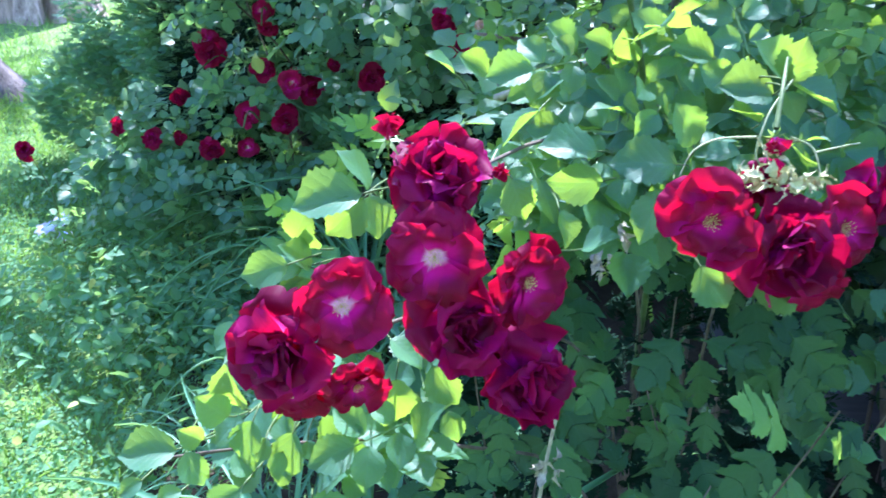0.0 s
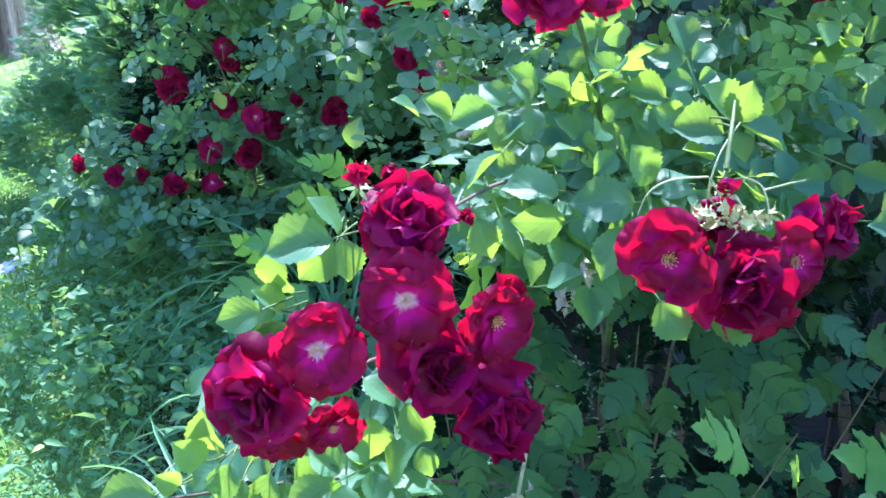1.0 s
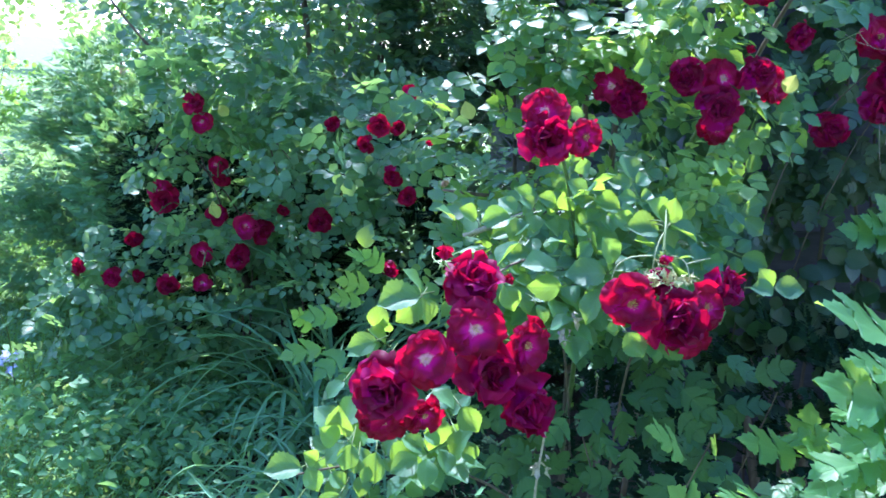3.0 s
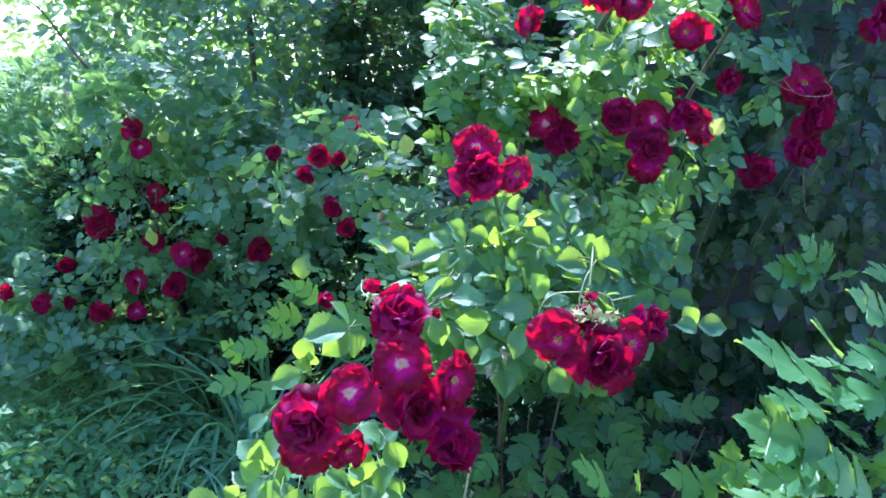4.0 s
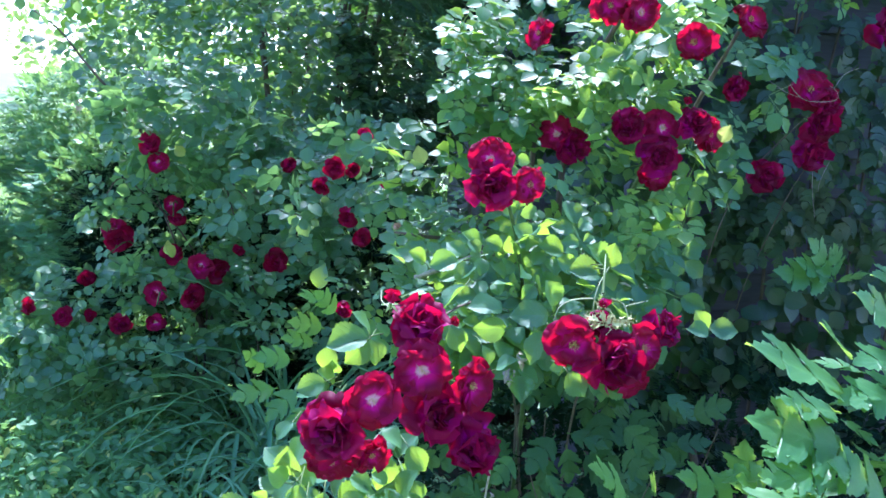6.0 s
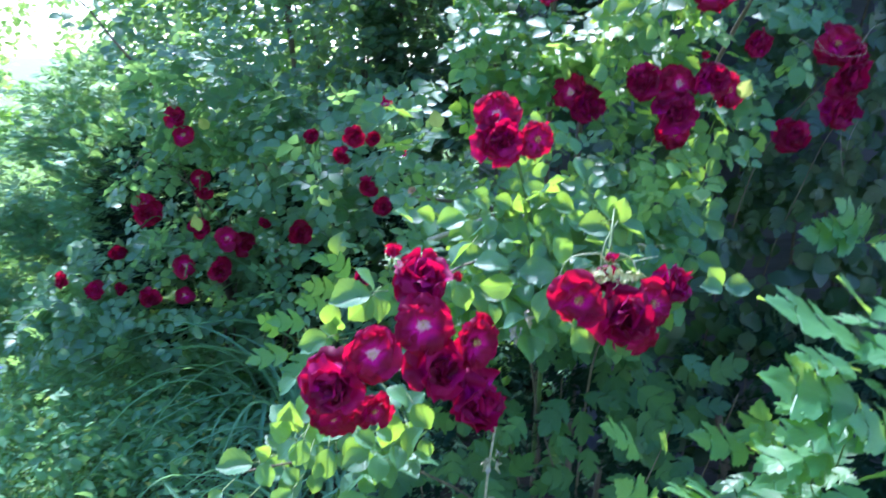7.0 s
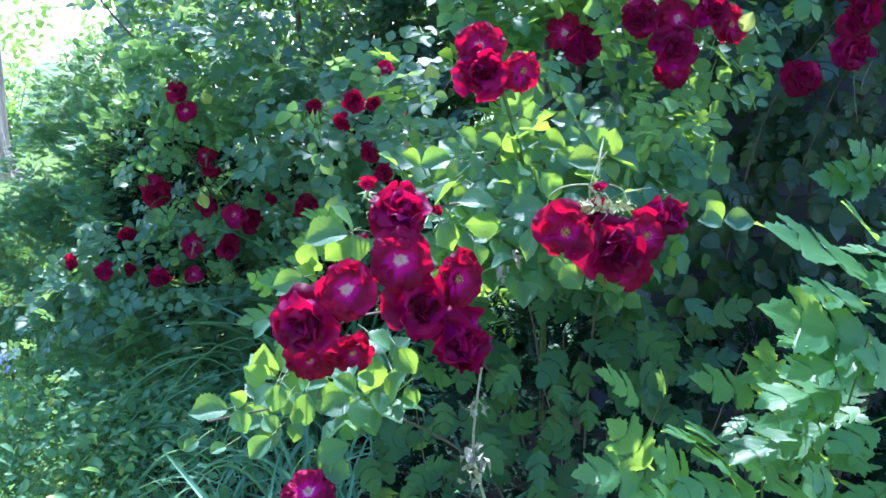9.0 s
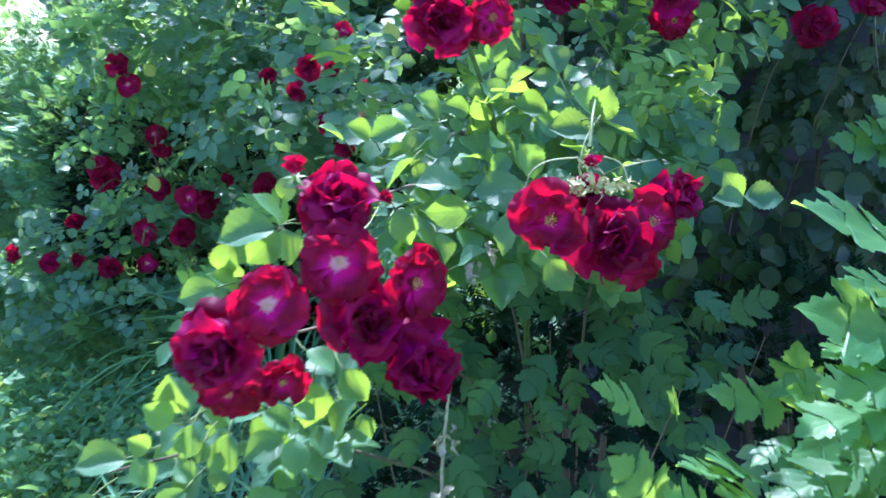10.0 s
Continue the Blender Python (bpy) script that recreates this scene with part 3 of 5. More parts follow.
def rose_flower(plant, place, radius, form, yaw, lift):
    """One bloom: o open with a pale eye, d full and crumpled, b a bud, p a pale half-open bud. yaw turns it to the right, lift upwards."""
    face = Vector((math.sin(radians(yaw)) * math.cos(radians(lift)), -math.cos(radians(yaw)) * math.cos(radians(lift)), math.sin(radians(lift))))
    z = face.normalized()
    turn = z.to_track_quat("Z", "Y").to_matrix().to_4x4() @ Matrix.Rotation(rng.uniform(0, 6.28), 4, "Z")
    far = place[1] > 1.7
    out = (VIEW_SIDE - Vector(place)).normalized()
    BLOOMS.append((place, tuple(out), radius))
    seat = Matrix.Translation(Vector(place) - z * radius * 0.25) @ turn
    names = {"o": ("rose_flower", "open crimson rose with a pale eye"), "c": ("rose_flower", "open crimson rose with tan stamens"), "d": ("rose_flower", "full crumpled dark crimson rose"),
             "b": ("rose_bud", "small closed crimson rose bud"), "p": ("rose_bud", "pale blush half-open rose bud")}
    name, label = names[form]
    radius *= 1.08 if form == "d" and not far else 1.0
    bloom = attach(name, CALYXES, plant, seat @ Matrix.Scale(radius * (1.0 if form in "ocd" else 1.8), 4), label)
    if form in "oc":
        sets = (FAR_OPEN if far else OPEN_PETALS) if form == "o" else RED_PETALS
        rings = [(5, 82, 1.0, 0.0), (5, 68, 0.90, 0.02), (3, 50, 0.55, 0.03)] if far else [(6, 90, 1.02, 0.0), (5, 80, 0.95, 0.02), (5, 72, 0.78, 0.035)]
    elif form == "d":
        sets = FAR_FULL if far else FULL_PETALS
        rings = [(6, 84, 1.0, 0.0), (5, 58, 0.9, 0.03), (5, 34, 0.7, 0.05), (3, 12, 0.5, 0.06)] if far else [(6, 96, 1.0, -0.02), (6, 74, 0.97, 0.03), (6, 55, 0.84, 0.06), (6, 38, 0.68, 0.09), (5, 20, 0.54, 0.12), (3, 6, 0.42, 0.14)]
    else:
        sets = PALE_PETALS if form == "p" else BUD_PETALS
        rings = [(4, 12, 1.5, 0.0), (3, 4, 1.35, 0.0)] if form == "b" else [(5, 40, 1.2, 0.0), (4, 15, 1.0, 0.0)]
    for count, open_angle, size, up in rings:
        start = rng.uniform(0, 6.28)
        for k in range(count):
            a = start + 2 * math.pi * (k + rng.uniform(-0.26, 0.26)) / count
            tilt = 90 - open_angle + rng.normal() * (6 if form == "o" and not far else 13)
            m = seat @ Matrix.Translation((0, 0, up * radius)) @ Matrix.Rotation(a, 4, "Z") @ Matrix.Rotation(radians(tilt), 4, "X") @ Matrix.Rotation(radians(rng.normal() * (6 if form in "oc" else 13)), 4, "Y")
            attach("petal", sets[rng.integers(0, len(sets))], bloom, m @ Matrix.Scale(radius * size * (rng.uniform(0.90, 1.12) if form == "o" and not far else rng.uniform(0.72, 1.16)), 4))
    if form in "oc":
        attach("stamen_tuft", STAMENS, bloom, seat @ Matrix.Translation((0, 0, radius * 0.08)) @ Matrix.Scale(radius, 4), "tuft of yellow stamens")
    return bloom


climber = thing("climbing_rose", (0.42, 1.35, 0.0), "tall climbing rose with clusters of crimson blooms beside the house wall", "rose bush", "rose bushes")
bush = thing("rose_bush", (-0.7, 2.85, 0.0), "bushy rose with many small crimson blooms beside the lawn", "rose bush", "rose bushes")
stray = thing("rose_shoot", (-1.5, 2.85, 0.0), "single low rose shoot with one crimson bloom over the lawn", "rose shoot", "rose bushes")

ROSE_MESHES = [mesh_of("leaf", tv, tf, ROSE_LEAF, tu) for tv, tu, tf in ROSE_SHAPES]
LOBED_MESHES = [mesh_of("leaf", tv, tf, LOBED_LEAF, tu) for tv, tu, tf in LOBED_SHAPES]


def single_leaf(plant, meshes, base, tip, up, roll=20.0, grow=1.0, stray=0.22):
    base, tip = Vector(base), Vector(tip)
    d = tip - base
    t = axes(np.array([d]), np.array([Vector(up) + Vector(rng.normal(size=3) * stray)]))[0]
    m = place_turn(base, t, d.length * grow) @ Matrix.Rotation(radians(rng.normal() * roll), 4, "Y")
    return attach("leaf", meshes[rng.integers(0, len(meshes))], plant, m)


HANGING, FLAT = (-0.05, -0.86, 0.50), (0.05, -0.45, 0.88)   # the way a leaf's upper side looks
SHADY = (-0.05, -0.82, 0.58)


def near_leaf(base, tip, up, roll=16.0, stray=0.22):
    single_leaf(climber, ROSE_MESHES if up != SHADY else ROSE_MESHES[2:], base, tip, up, roll, 0.90, stray)
    foot, back = Vector(base), Vector(base) - Vector(tip)
    attach("stalk", tube((foot - back * 0.04, foot + back * 0.2 + Vector((0, 0.012, -0.002)), foot + back * 0.4 + Vector((0, 0.05, -0.014))), 0.0008, CANE_GREEN, "stalk", 1.3, 5), climber)


rose_flower(climber, (0.003, 0.553, 1.063), 0.039, "o", 0, 10)
rose_flower(climber, (-0.061, 0.521, 1.033), 0.037, "o", 0, 10)
rose_flower(climber, (0.002, 0.600, 1.110), 0.039, "d", 10, 45)
rose_flower(climber, (0.025, 0.575, 1.000), 0.043, "d", 15, 5)
rose_flower(climber, (0.078, 0.588, 1.030), 0.038, "c", 35, 5)
rose_flower(climber, (-0.109, 0.530, 0.990), 0.040, "d", -15, 10)
rose_flower(climber, (-0.109, 0.560, 0.933), 0.037, "c", -10, -20)
rose_flower(climber, (-0.055, 0.560, 0.942), 0.027, "c", 30, -15)
rose_flower(climber, (0.080, 0.580, 0.948), 0.043, "d", 20, 15)
rose_flower(climber, (-0.038, 0.600, 1.141), 0.013, "b", 0, 60)
rose_flower(climber, (0.044, 0.610, 1.112), 0.010, "b", 40, 30)
rose_flower(climber, (0.208, 0.580, 1.092), 0.040, "c", -15, 0)
rose_flower(climber, (0.269, 0.585, 1.071), 0.041, "d", 10, 5)
rose_flower(climber, (0.322, 0.610, 1.082), 0.038, "c", 20, 20)
rose_flower(climber, (0.358, 0.640, 1.102), 0.028, "d", 40, 20)
rose_flower(climber, (0.301, 0.610, 1.032), 0.031, "c", 5, -30)
rose_flower(climber, (0.256, 0.630, 1.110), 0.021, "d", 0, 40)
rose_flower(climber, (0.253, 0.610, 1.150), 0.008, "b", 0, -40)
rose_flower(climber, (0.116, 0.780, 1.321), 0.036, "o", -5, 15)
rose_flower(climber, (0.118, 0.765, 1.281), 0.036, "d", -5, 0)
rose_flower(climber, (0.178, 0.770, 1.287), 0.032, "c", 10, 0)
rose_flower(climber, (0.299, 1.090, 1.353), 0.034, "o", -20, 5)
rose_flower(climber, (0.332, 1.080, 1.332), 0.033, "d", 20, 0)
rose_flower(climber, (0.412, 1.020, 1.376), 0.032, "d", -20, 0)
rose_flower(climber, (0.478, 1.020, 1.379), 0.036, "o", 0, 10)
rose_flower(climber, (0.528, 1.000, 1.389), 0.032, "d", 0, 20)
rose_flower(climber, (0.577, 1.030, 1.371), 0.036, "c", 25, 0)
rose_flower(climber, (0.469, 1.000, 1.327), 0.038, "d", -10, 0)
rose_flower(climber, (0.482, 1.030, 1.287), 0.031, "c", 0, -20)
rose_flower(climber, (0.524, 1.030, 1.424), 0.010, "b", 0, 60)
rose_flower(climber, (0.832, 1.280, 1.284), 0.037, "d", 0, 5)
rose_flower(climber, (0.934, 1.280, 1.333), 0.037, "d", 0, 20)
rose_flower(climber, (0.875, 1.220, 1.473), 0.049, "c", 0, 20)
rose_flower(climber, (0.911, 1.220, 1.446), 0.041, "d", 10, 10)
rose_flower(climber, (0.906, 1.220, 1.402), 0.040, "d", 10, -10)
rose_flower(climber, (0.509, 1.000, 1.532), 0.039, "c", -25, 0)
rose_flower(climber, (0.664, 1.100, 1.592), 0.040, "c", 15, 15)
rose_flower(climber, (0.708, 1.220, 1.462), 0.028, "d", 20, -10)
rose_flower(climber, (0.335, 0.950, 1.578), 0.033, "c", -20, 0)
rose_flower(climber, (0.391, 0.950, 1.571), 0.036, "o", 15, 0)
rose_flower(climber, (0.249, 1.100, 1.536), 0.033, "c", -70, 0)
rose_flower(climber, (1.019, 1.200, 1.609), 0.039, "d", 0, 0)
rose_flower(climber, (-0.113, 0.560, 0.758), 0.034, "o", 0, 60)
rose_flower(bush, (-0.734, 2.700, 0.626), 0.048, "o", 0, 10)
rose_flower(bush, (-0.728, 2.640, 0.529), 0.043, "o", 0, 10)
rose_flower(bush, (-1.069, 2.700, 0.523), 0.043, "d", -10, 20)
rose_flower(bush, (-1.045, 2.930, 0.620), 0.042, "d", 30, 20)
rose_flower(bush, (-0.920, 2.940, 0.780), 0.056, "d", 10, 10)
rose_flower(bush, (-0.945, 2.940, 0.819), 0.046, "o", -10, 30)
rose_flower(bush, (-0.288, 2.430, 0.815), 0.045, "d", 0, 20)
rose_flower(bush, (-0.712, 2.480, 1.192), 0.043, "d", 0, 20)
rose_flower(bush, (-0.689, 2.480, 1.134), 0.044, "o", 10, 0)
rose_flower(bush, (-0.693, 2.750, 0.955), 0.044, "o", 0, 20)
rose_flower(bush, (-0.672, 2.750, 0.898), 0.031, "d", 0, 0)
rose_flower(bush, (-0.677, 2.700, 0.778), 0.048, "d", 20, 30)
rose_flower(bush, (-0.566, 2.600, 0.756), 0.053, "o", -10, 10)
rose_flower(bush, (-0.499, 2.600, 0.735), 0.043, "d", 30, 10)
rose_flower(bush, (-0.589, 2.600, 0.642), 0.049, "d", 30, 0)
rose_flower(bush, (-0.849, 2.650, 0.513), 0.043, "d", 0, -10)
rose_flower(bush, (-0.974, 2.700, 0.531), 0.026, "d", 0, 10)
rose_flower(bush, (-1.200, 2.750, 0.547), 0.039, "d", -30, 0)
rose_flower(bush, (-0.428, 2.600, 0.818), 0.026, "d", 0, -30)
rose_flower(bush, (-0.107, 1.900, 1.196), 0.034, "d", 0, 0)
rose_flower(bush, (-0.052, 1.920, 1.190), 0.027, "d", 30, 0)
rose_flower(bush, (-0.246, 2.300, 1.161), 0.027, "d", 30, 0)
rose_flower(bush, (-0.141, 1.950, 1.137), 0.029, "d", -20, 0)
rose_flower(bush, (-0.023, 2.000, 1.285), 0.027, "o", 0, 20)
rose_flower(bush, (0.026, 1.800, 1.156), 0.011, "b", 0, 60)
rose_flower(bush, (-0.064, 1.900, 1.056), 0.032, "d", 0, 0)
rose_flower(bush, (-0.023, 1.850, 1.008), 0.034, "d", 0, 0)
rose_flower(bush, (-0.072, 1.600, 0.865), 0.021, "d", -30, 0)
rose_flower(stray, (-1.542, 2.750, 0.445), 0.039, "d", 0, 20)
rose_flower(climber, (0.024, 1.287, 1.132), 0.013, "p", 0, 20)
near_leaf((-0.064, 0.641, 1.079), (-0.127, 0.627, 1.068), HANGING)
near_leaf((-0.062, 0.646, 1.074), (-0.095, 0.632, 1.039), HANGING)
near_leaf((-0.060, 0.666, 1.076), (-0.075, 0.652, 1.120), FLAT)
near_leaf((-0.059, 0.661, 1.072), (-0.049, 0.647, 1.033), FLAT)
near_leaf((-0.119, 0.606, 1.027), (-0.160, 0.592, 1.022), HANGING)
near_leaf((-0.107, 0.636, 1.012), (-0.133, 0.622, 1.040), FLAT)
near_leaf((-0.108, 0.631, 1.001), (-0.136, 0.617, 0.988), HANGING)
near_leaf((-0.103, 0.646, 1.026), (-0.112, 0.632, 1.049), HANGING)
near_leaf((-0.160, 0.601, 0.972), (-0.184, 0.587, 0.953), FLAT)
near_leaf((-0.156, 0.576, 0.907), (-0.169, 0.562, 0.955), HANGING)
near_leaf((-0.167, 0.571, 0.900), (-0.191, 0.557, 0.929), HANGING)
near_leaf((-0.211, 0.566, 0.867), (-0.263, 0.552, 0.867), FLAT)
near_leaf((-0.203, 0.566, 0.866), (-0.185, 0.552, 0.838), HANGING)
near_leaf((-0.192, 0.576, 0.871), (-0.210, 0.562, 0.891), HANGING)
near_leaf((-0.147, 0.576, 0.895), (-0.158, 0.562, 0.860), HANGING)
near_leaf((-0.138, 0.581, 0.875), (-0.143, 0.567, 0.855), HANGING)
near_leaf((-0.124, 0.581, 0.861), (-0.131, 0.567, 0.843), HANGING)
near_leaf((-0.115, 0.586, 0.879), (-0.120, 0.572, 0.834), HANGING)
near_leaf((-0.095, 0.596, 0.858), (-0.055, 0.582, 0.892), HANGING)
near_leaf((-0.081, 0.591, 0.860), (-0.042, 0.577, 0.857), HANGING)
near_leaf((-0.156, 0.581, 0.893), (-0.187, 0.567, 0.875), FLAT)
near_leaf((-0.031, 0.626, 0.914), (-0.034, 0.612, 0.859), HANGING)
near_leaf((-0.012, 0.616, 0.855), (-0.001, 0.602, 0.907), HANGING)
near_leaf((0.000, 0.636, 0.923), (0.028, 0.622, 0.888), HANGING)
near_leaf((-0.045, 0.616, 0.842), (-0.025, 0.602, 0.809), FLAT)
near_leaf((-0.039, 0.646, 0.942), (-0.003, 0.632, 0.923), FLAT)
near_leaf((-0.103, 0.586, 0.871), (-0.095, 0.572, 0.857), HANGING)
near_leaf((-0.073, 0.596, 0.827), (-0.048, 0.582, 0.818), HANGING)
near_leaf((-0.174, 0.606, 0.839), (-0.151, 0.592, 0.821), FLAT)
near_leaf((-0.254, 0.586, 0.817), (-0.273, 0.572, 0.808), FLAT)
near_leaf((-0.219, 0.586, 0.808), (-0.240, 0.572, 0.805), FLAT)
near_leaf((0.002, 0.866, 1.139), (-0.027, 0.852, 1.167), FLAT)
near_leaf((0.036, 0.866, 1.141), (0.003, 0.852, 1.164), FLAT)
near_leaf((0.089, 0.846, 1.166), (0.046, 0.832, 1.144), FLAT)
near_leaf((0.125, 0.866, 1.166), (0.089, 0.852, 1.200), HANGING)
near_leaf((0.109, 0.806, 1.152), (0.079, 0.792, 1.129), FLAT)
near_leaf((0.085, 0.746, 1.133), (0.048, 0.732, 1.098), FLAT)
near_leaf((0.137, 0.716, 1.105), (0.079, 0.702, 1.116), HANGING)
near_leaf((0.143, 0.706, 1.080), (0.092, 0.692, 1.077), HANGING)
near_leaf((0.062, 0.706, 1.079), (0.079, 0.692, 1.041), FLAT)
near_leaf((0.106, 0.696, 1.055), (0.116, 0.682, 1.020), FLAT)
near_leaf((0.130, 0.696, 1.018), (0.159, 0.682, 1.044), FLAT)
near_leaf((0.197, 0.686, 1.081), (0.162, 0.672, 1.037), HANGING)
near_leaf((0.206, 0.706, 1.099), (0.144, 0.692, 1.110), FLAT)
near_leaf((0.223, 0.726, 1.112), (0.201, 0.712, 1.155), HANGING)
near_leaf((0.160, 0.856, 1.173), (0.127, 0.842, 1.189), HANGING)
near_leaf((0.187, 0.856, 1.163), (0.163, 0.842, 1.195), HANGING)
near_leaf((0.209, 0.856, 1.184), (0.179, 0.842, 1.219), HANGING)
near_leaf((0.254, 0.826, 1.174), (0.204, 0.812, 1.189), HANGING)
near_leaf((0.264, 0.786, 1.155), (0.229, 0.772, 1.177), HANGING)
near_leaf((0.291, 0.746, 1.157), (0.231, 0.732, 1.166), FLAT)
near_leaf((0.292, 0.721, 1.171), (0.253, 0.707, 1.213), HANGING)
near_leaf((0.292, 0.716, 1.174), (0.296, 0.702, 1.216), HANGING)
near_leaf((0.292, 0.706, 1.174), (0.338, 0.692, 1.152), FLAT)
near_leaf((0.288, 0.706, 1.168), (0.303, 0.692, 1.144), FLAT)
near_leaf((0.276, 0.726, 1.136), (0.243, 0.712, 1.152), FLAT)
near_leaf((0.254, 0.696, 1.118), (0.221, 0.682, 1.114), FLAT)
near_leaf((0.322, 0.726, 1.121), (0.335, 0.712, 1.133), FLAT)
near_leaf((0.196, 0.766, 1.131), (0.173, 0.752, 1.109), FLAT)
near_leaf((0.172, 0.806, 1.120), (0.138, 0.792, 1.138), FLAT)
near_leaf((0.212, 0.606, 1.046), (0.237, 0.592, 1.012), HANGING)
near_leaf((-0.103, 0.586, 0.792), (-0.063, 0.572, 0.815), HANGING)
near_leaf((-0.096, 0.586, 0.784), (-0.056, 0.572, 0.769), HANGING)
near_leaf((-0.082, 0.591, 0.800), (-0.105, 0.577, 0.764), FLAT)
near_leaf((-0.161, 0.576, 0.824), (-0.190, 0.562, 0.799), HANGING)
near_leaf((0.454, 0.706, 1.084), (0.434, 0.692, 1.118), SHADY, 3.0, 0.03)
near_leaf((0.454, 0.696, 1.086), (0.418, 0.682, 1.096), SHADY, 3.0, 0.03)
near_leaf((0.460, 0.706, 1.086), (0.506, 0.692, 1.092), SHADY, 3.0, 0.03)
near_leaf((0.304, 0.626, 1.018), (0.243, 0.612, 1.037), HANGING, 4.0, 0.05)
near_leaf((-0.136, 1.490, 0.945), (-0.132, 1.482, 1.008), HANGING)
near_leaf((-0.113, 0.630, 1.014), (-0.161, 0.615, 1.013), FLAT)
near_leaf((-0.122, 0.650, 1.030), (-0.112, 0.636, 1.066), HANGING, 4.0, 0.05)
near_leaf((-0.100, 0.630, 1.001), (-0.130, 0.615, 0.979), FLAT)

# canes of the climbing rose
for pts, r, mat in (
    (((0.36, 1.38, 0.0), (0.34, 1.36, 0.6), (0.31, 1.30, 1.2), (0.28, 1.24, 1.75)), 0.010, CANE_BROWN),
    (((0.42, 1.34, 0.0), (0.42, 1.36, 0.7), (0.37, 1.28, 1.3), (0.40, 1.05, 1.60)), 0.011, CANE_BROWN),
    (((0.48, 1.36, 0.0), (0.52, 1.34, 0.8), (0.58, 1.22, 1.30), (0.66, 1.14, 1.57)), 0.008, CANE_BROWN),
    (((0.40, 1.36, 0.0), (0.30, 1.20, 0.7), (0.16, 0.90, 1.05), (0.03, 0.66, 1.10), (0.00, 0.62, 1.06)), 0.0028, CANE_BROWN),
    (((0.44, 1.34, 0.0), (0.38, 1.10, 0.75), (0.33, 0.82, 1.00), (0.29, 0.69, 1.08), (0.275, 0.65, 1.10)), 0.0028, CANE_BROWN),
    (((0.38, 1.36, 0.0), (0.20, 1.05, 0.5), (0.02, 0.72, 0.78), (-0.10, 0.60, 0.86), (-0.24, 0.58, 0.845)), 0.0028, CANE_BROWN),
    (((0.38, 1.36, 0.0), (0.25, 1.15, 0.6), (0.05, 0.75, 0.92), (-0.04, 0.60, 0.98), (-0.08, 0.57, 0.97)), 0.0028, CANE_BROWN),
    (((0.34, 1.36, 0.5), (0.28, 1.10, 0.9), (0.20, 0.90, 1.15), (0.15, 0.82, 1.27)), 0.006, CANE_GREEN),
    (((0.36, 1.30, 1.0), (0.20, 1.28, 1.10), (0.08, 1.25, 1.12), (0.02, 1.29, 1.12)), 0.006, CANE_BROWN),
    (((0.45, 1.32, 0.9), (0.46, 1.15, 1.2), (0.50, 1.06, 1.36)), 0.006, CANE_GREEN),
    (((0.78, 1.60, 0.0), (0.82, 1.58, 0.7), (0.86, 1.50, 1.18), (0.90, 1.26, 1.42)), 0.0022, CANE_BROWN),
    (((0.98, 1.62, 0.0), (0.96, 1.60, 0.8), (0.97, 1.46, 1.16), (0.95, 1.31, 1.32)), 0.0020, CANE_BROWN),
    (((0.05, 1.12, 1.06), (0.12, 1.08, 1.10), (0.17, 1.05, 1.13)), 0.006, DRY),
    (((0.12, 0.80, 0.35), (0.13, 0.64, 0.65), (0.10, 0.58, 0.80), (0.11, 0.585, 0.93)), 0.003, DRY),
    (((0.253, 0.612, 1.158), (0.262, 0.64, 1.185), (0.275, 0.68, 1.20)), 0.0025, CANE_GREEN),
):
    attach("cane", tube(pts, r, mat, wobble=0.25), climber, None, {CANE_BROWN: "brown woody rose cane", CANE_GREEN: "green arching rose cane", DRY: "dead grey twig"}[mat])


def crumpled(parent, name, place, size, material, label, n=9, hang=-1.0):
    """A withered bloom: a few shrunken twisted petals."""
    pts = np.tile(np.array(place), (n, 1)) + rng.normal(size=(n, 3)) * size * 0.35
    d = rng.normal(size=(n, 3)) * 0.6 + np.array([0, 0, hang])
    shapes = [strip_template(oval(0.5), 5, 0.6, 0.5, 0.0, 0.15, wavy=0.12)]
    attach(name, scatter(name, shapes, pts, axes(d, rng.normal(size=(n, 3))), rng.uniform(0.6, 1.2, n) * size, material), parent, None, label, "stuff")


for p, s in (((0.105, 0.577, 0.87), 0.025), ((0.10, 0.577, 0.80), 0.035), ((0.098, 0.575, 0.775), 0.03), ((0.17, 0.70, 1.04), 0.022), ((0.14, 0.66, 1.02), 0.02)):
    crumpled(climber, "withered_bloom", p, s * 0.65, DRY, "dry grey withered bloom")
for p, s in (((0.232, 0.608, 1.120), 0.010), ((0.247, 0.606, 1.120), 0.013), ((0.262, 0.602, 1.116), 0.013), ((0.276, 0.604, 1.116), 0.012), ((0.292, 0.612, 1.120), 0.009), ((0.251, 0.612, 1.142), 0.009)):
    crumpled(climber, "spent_bloom", p, s, CREAM, "cream tangle of spent stamens and sepals", 16, 0.3)

YELLOW_MESHES = [mesh_of("leaf", tv, tf, YELLOW_LEAF, tu) for tv, tu, tf in ROSE_SHAPES]
single_leaf(bush, YELLOW_MESHES, (-0.663, 2.620, 0.784), (-0.689, 2.610, 0.833), (0, -0.8, 0.6))
single_leaf(climber, YELLOW_MESHES, (0.593, 1.020, 1.358), (0.602, 1.010, 1.390), (0, -0.8, 0.6))
single_leaf(climber, YELLOW_MESHES, (0.128, 1.180, 1.499), (0.105, 1.170, 1.526), (0, -0.8, 0.6))
single_leaf(climber, YELLOW_MESHES, (0.090, 1.450, 1.256), (0.074, 1.440, 1.294), (0, -0.8, 0.6))
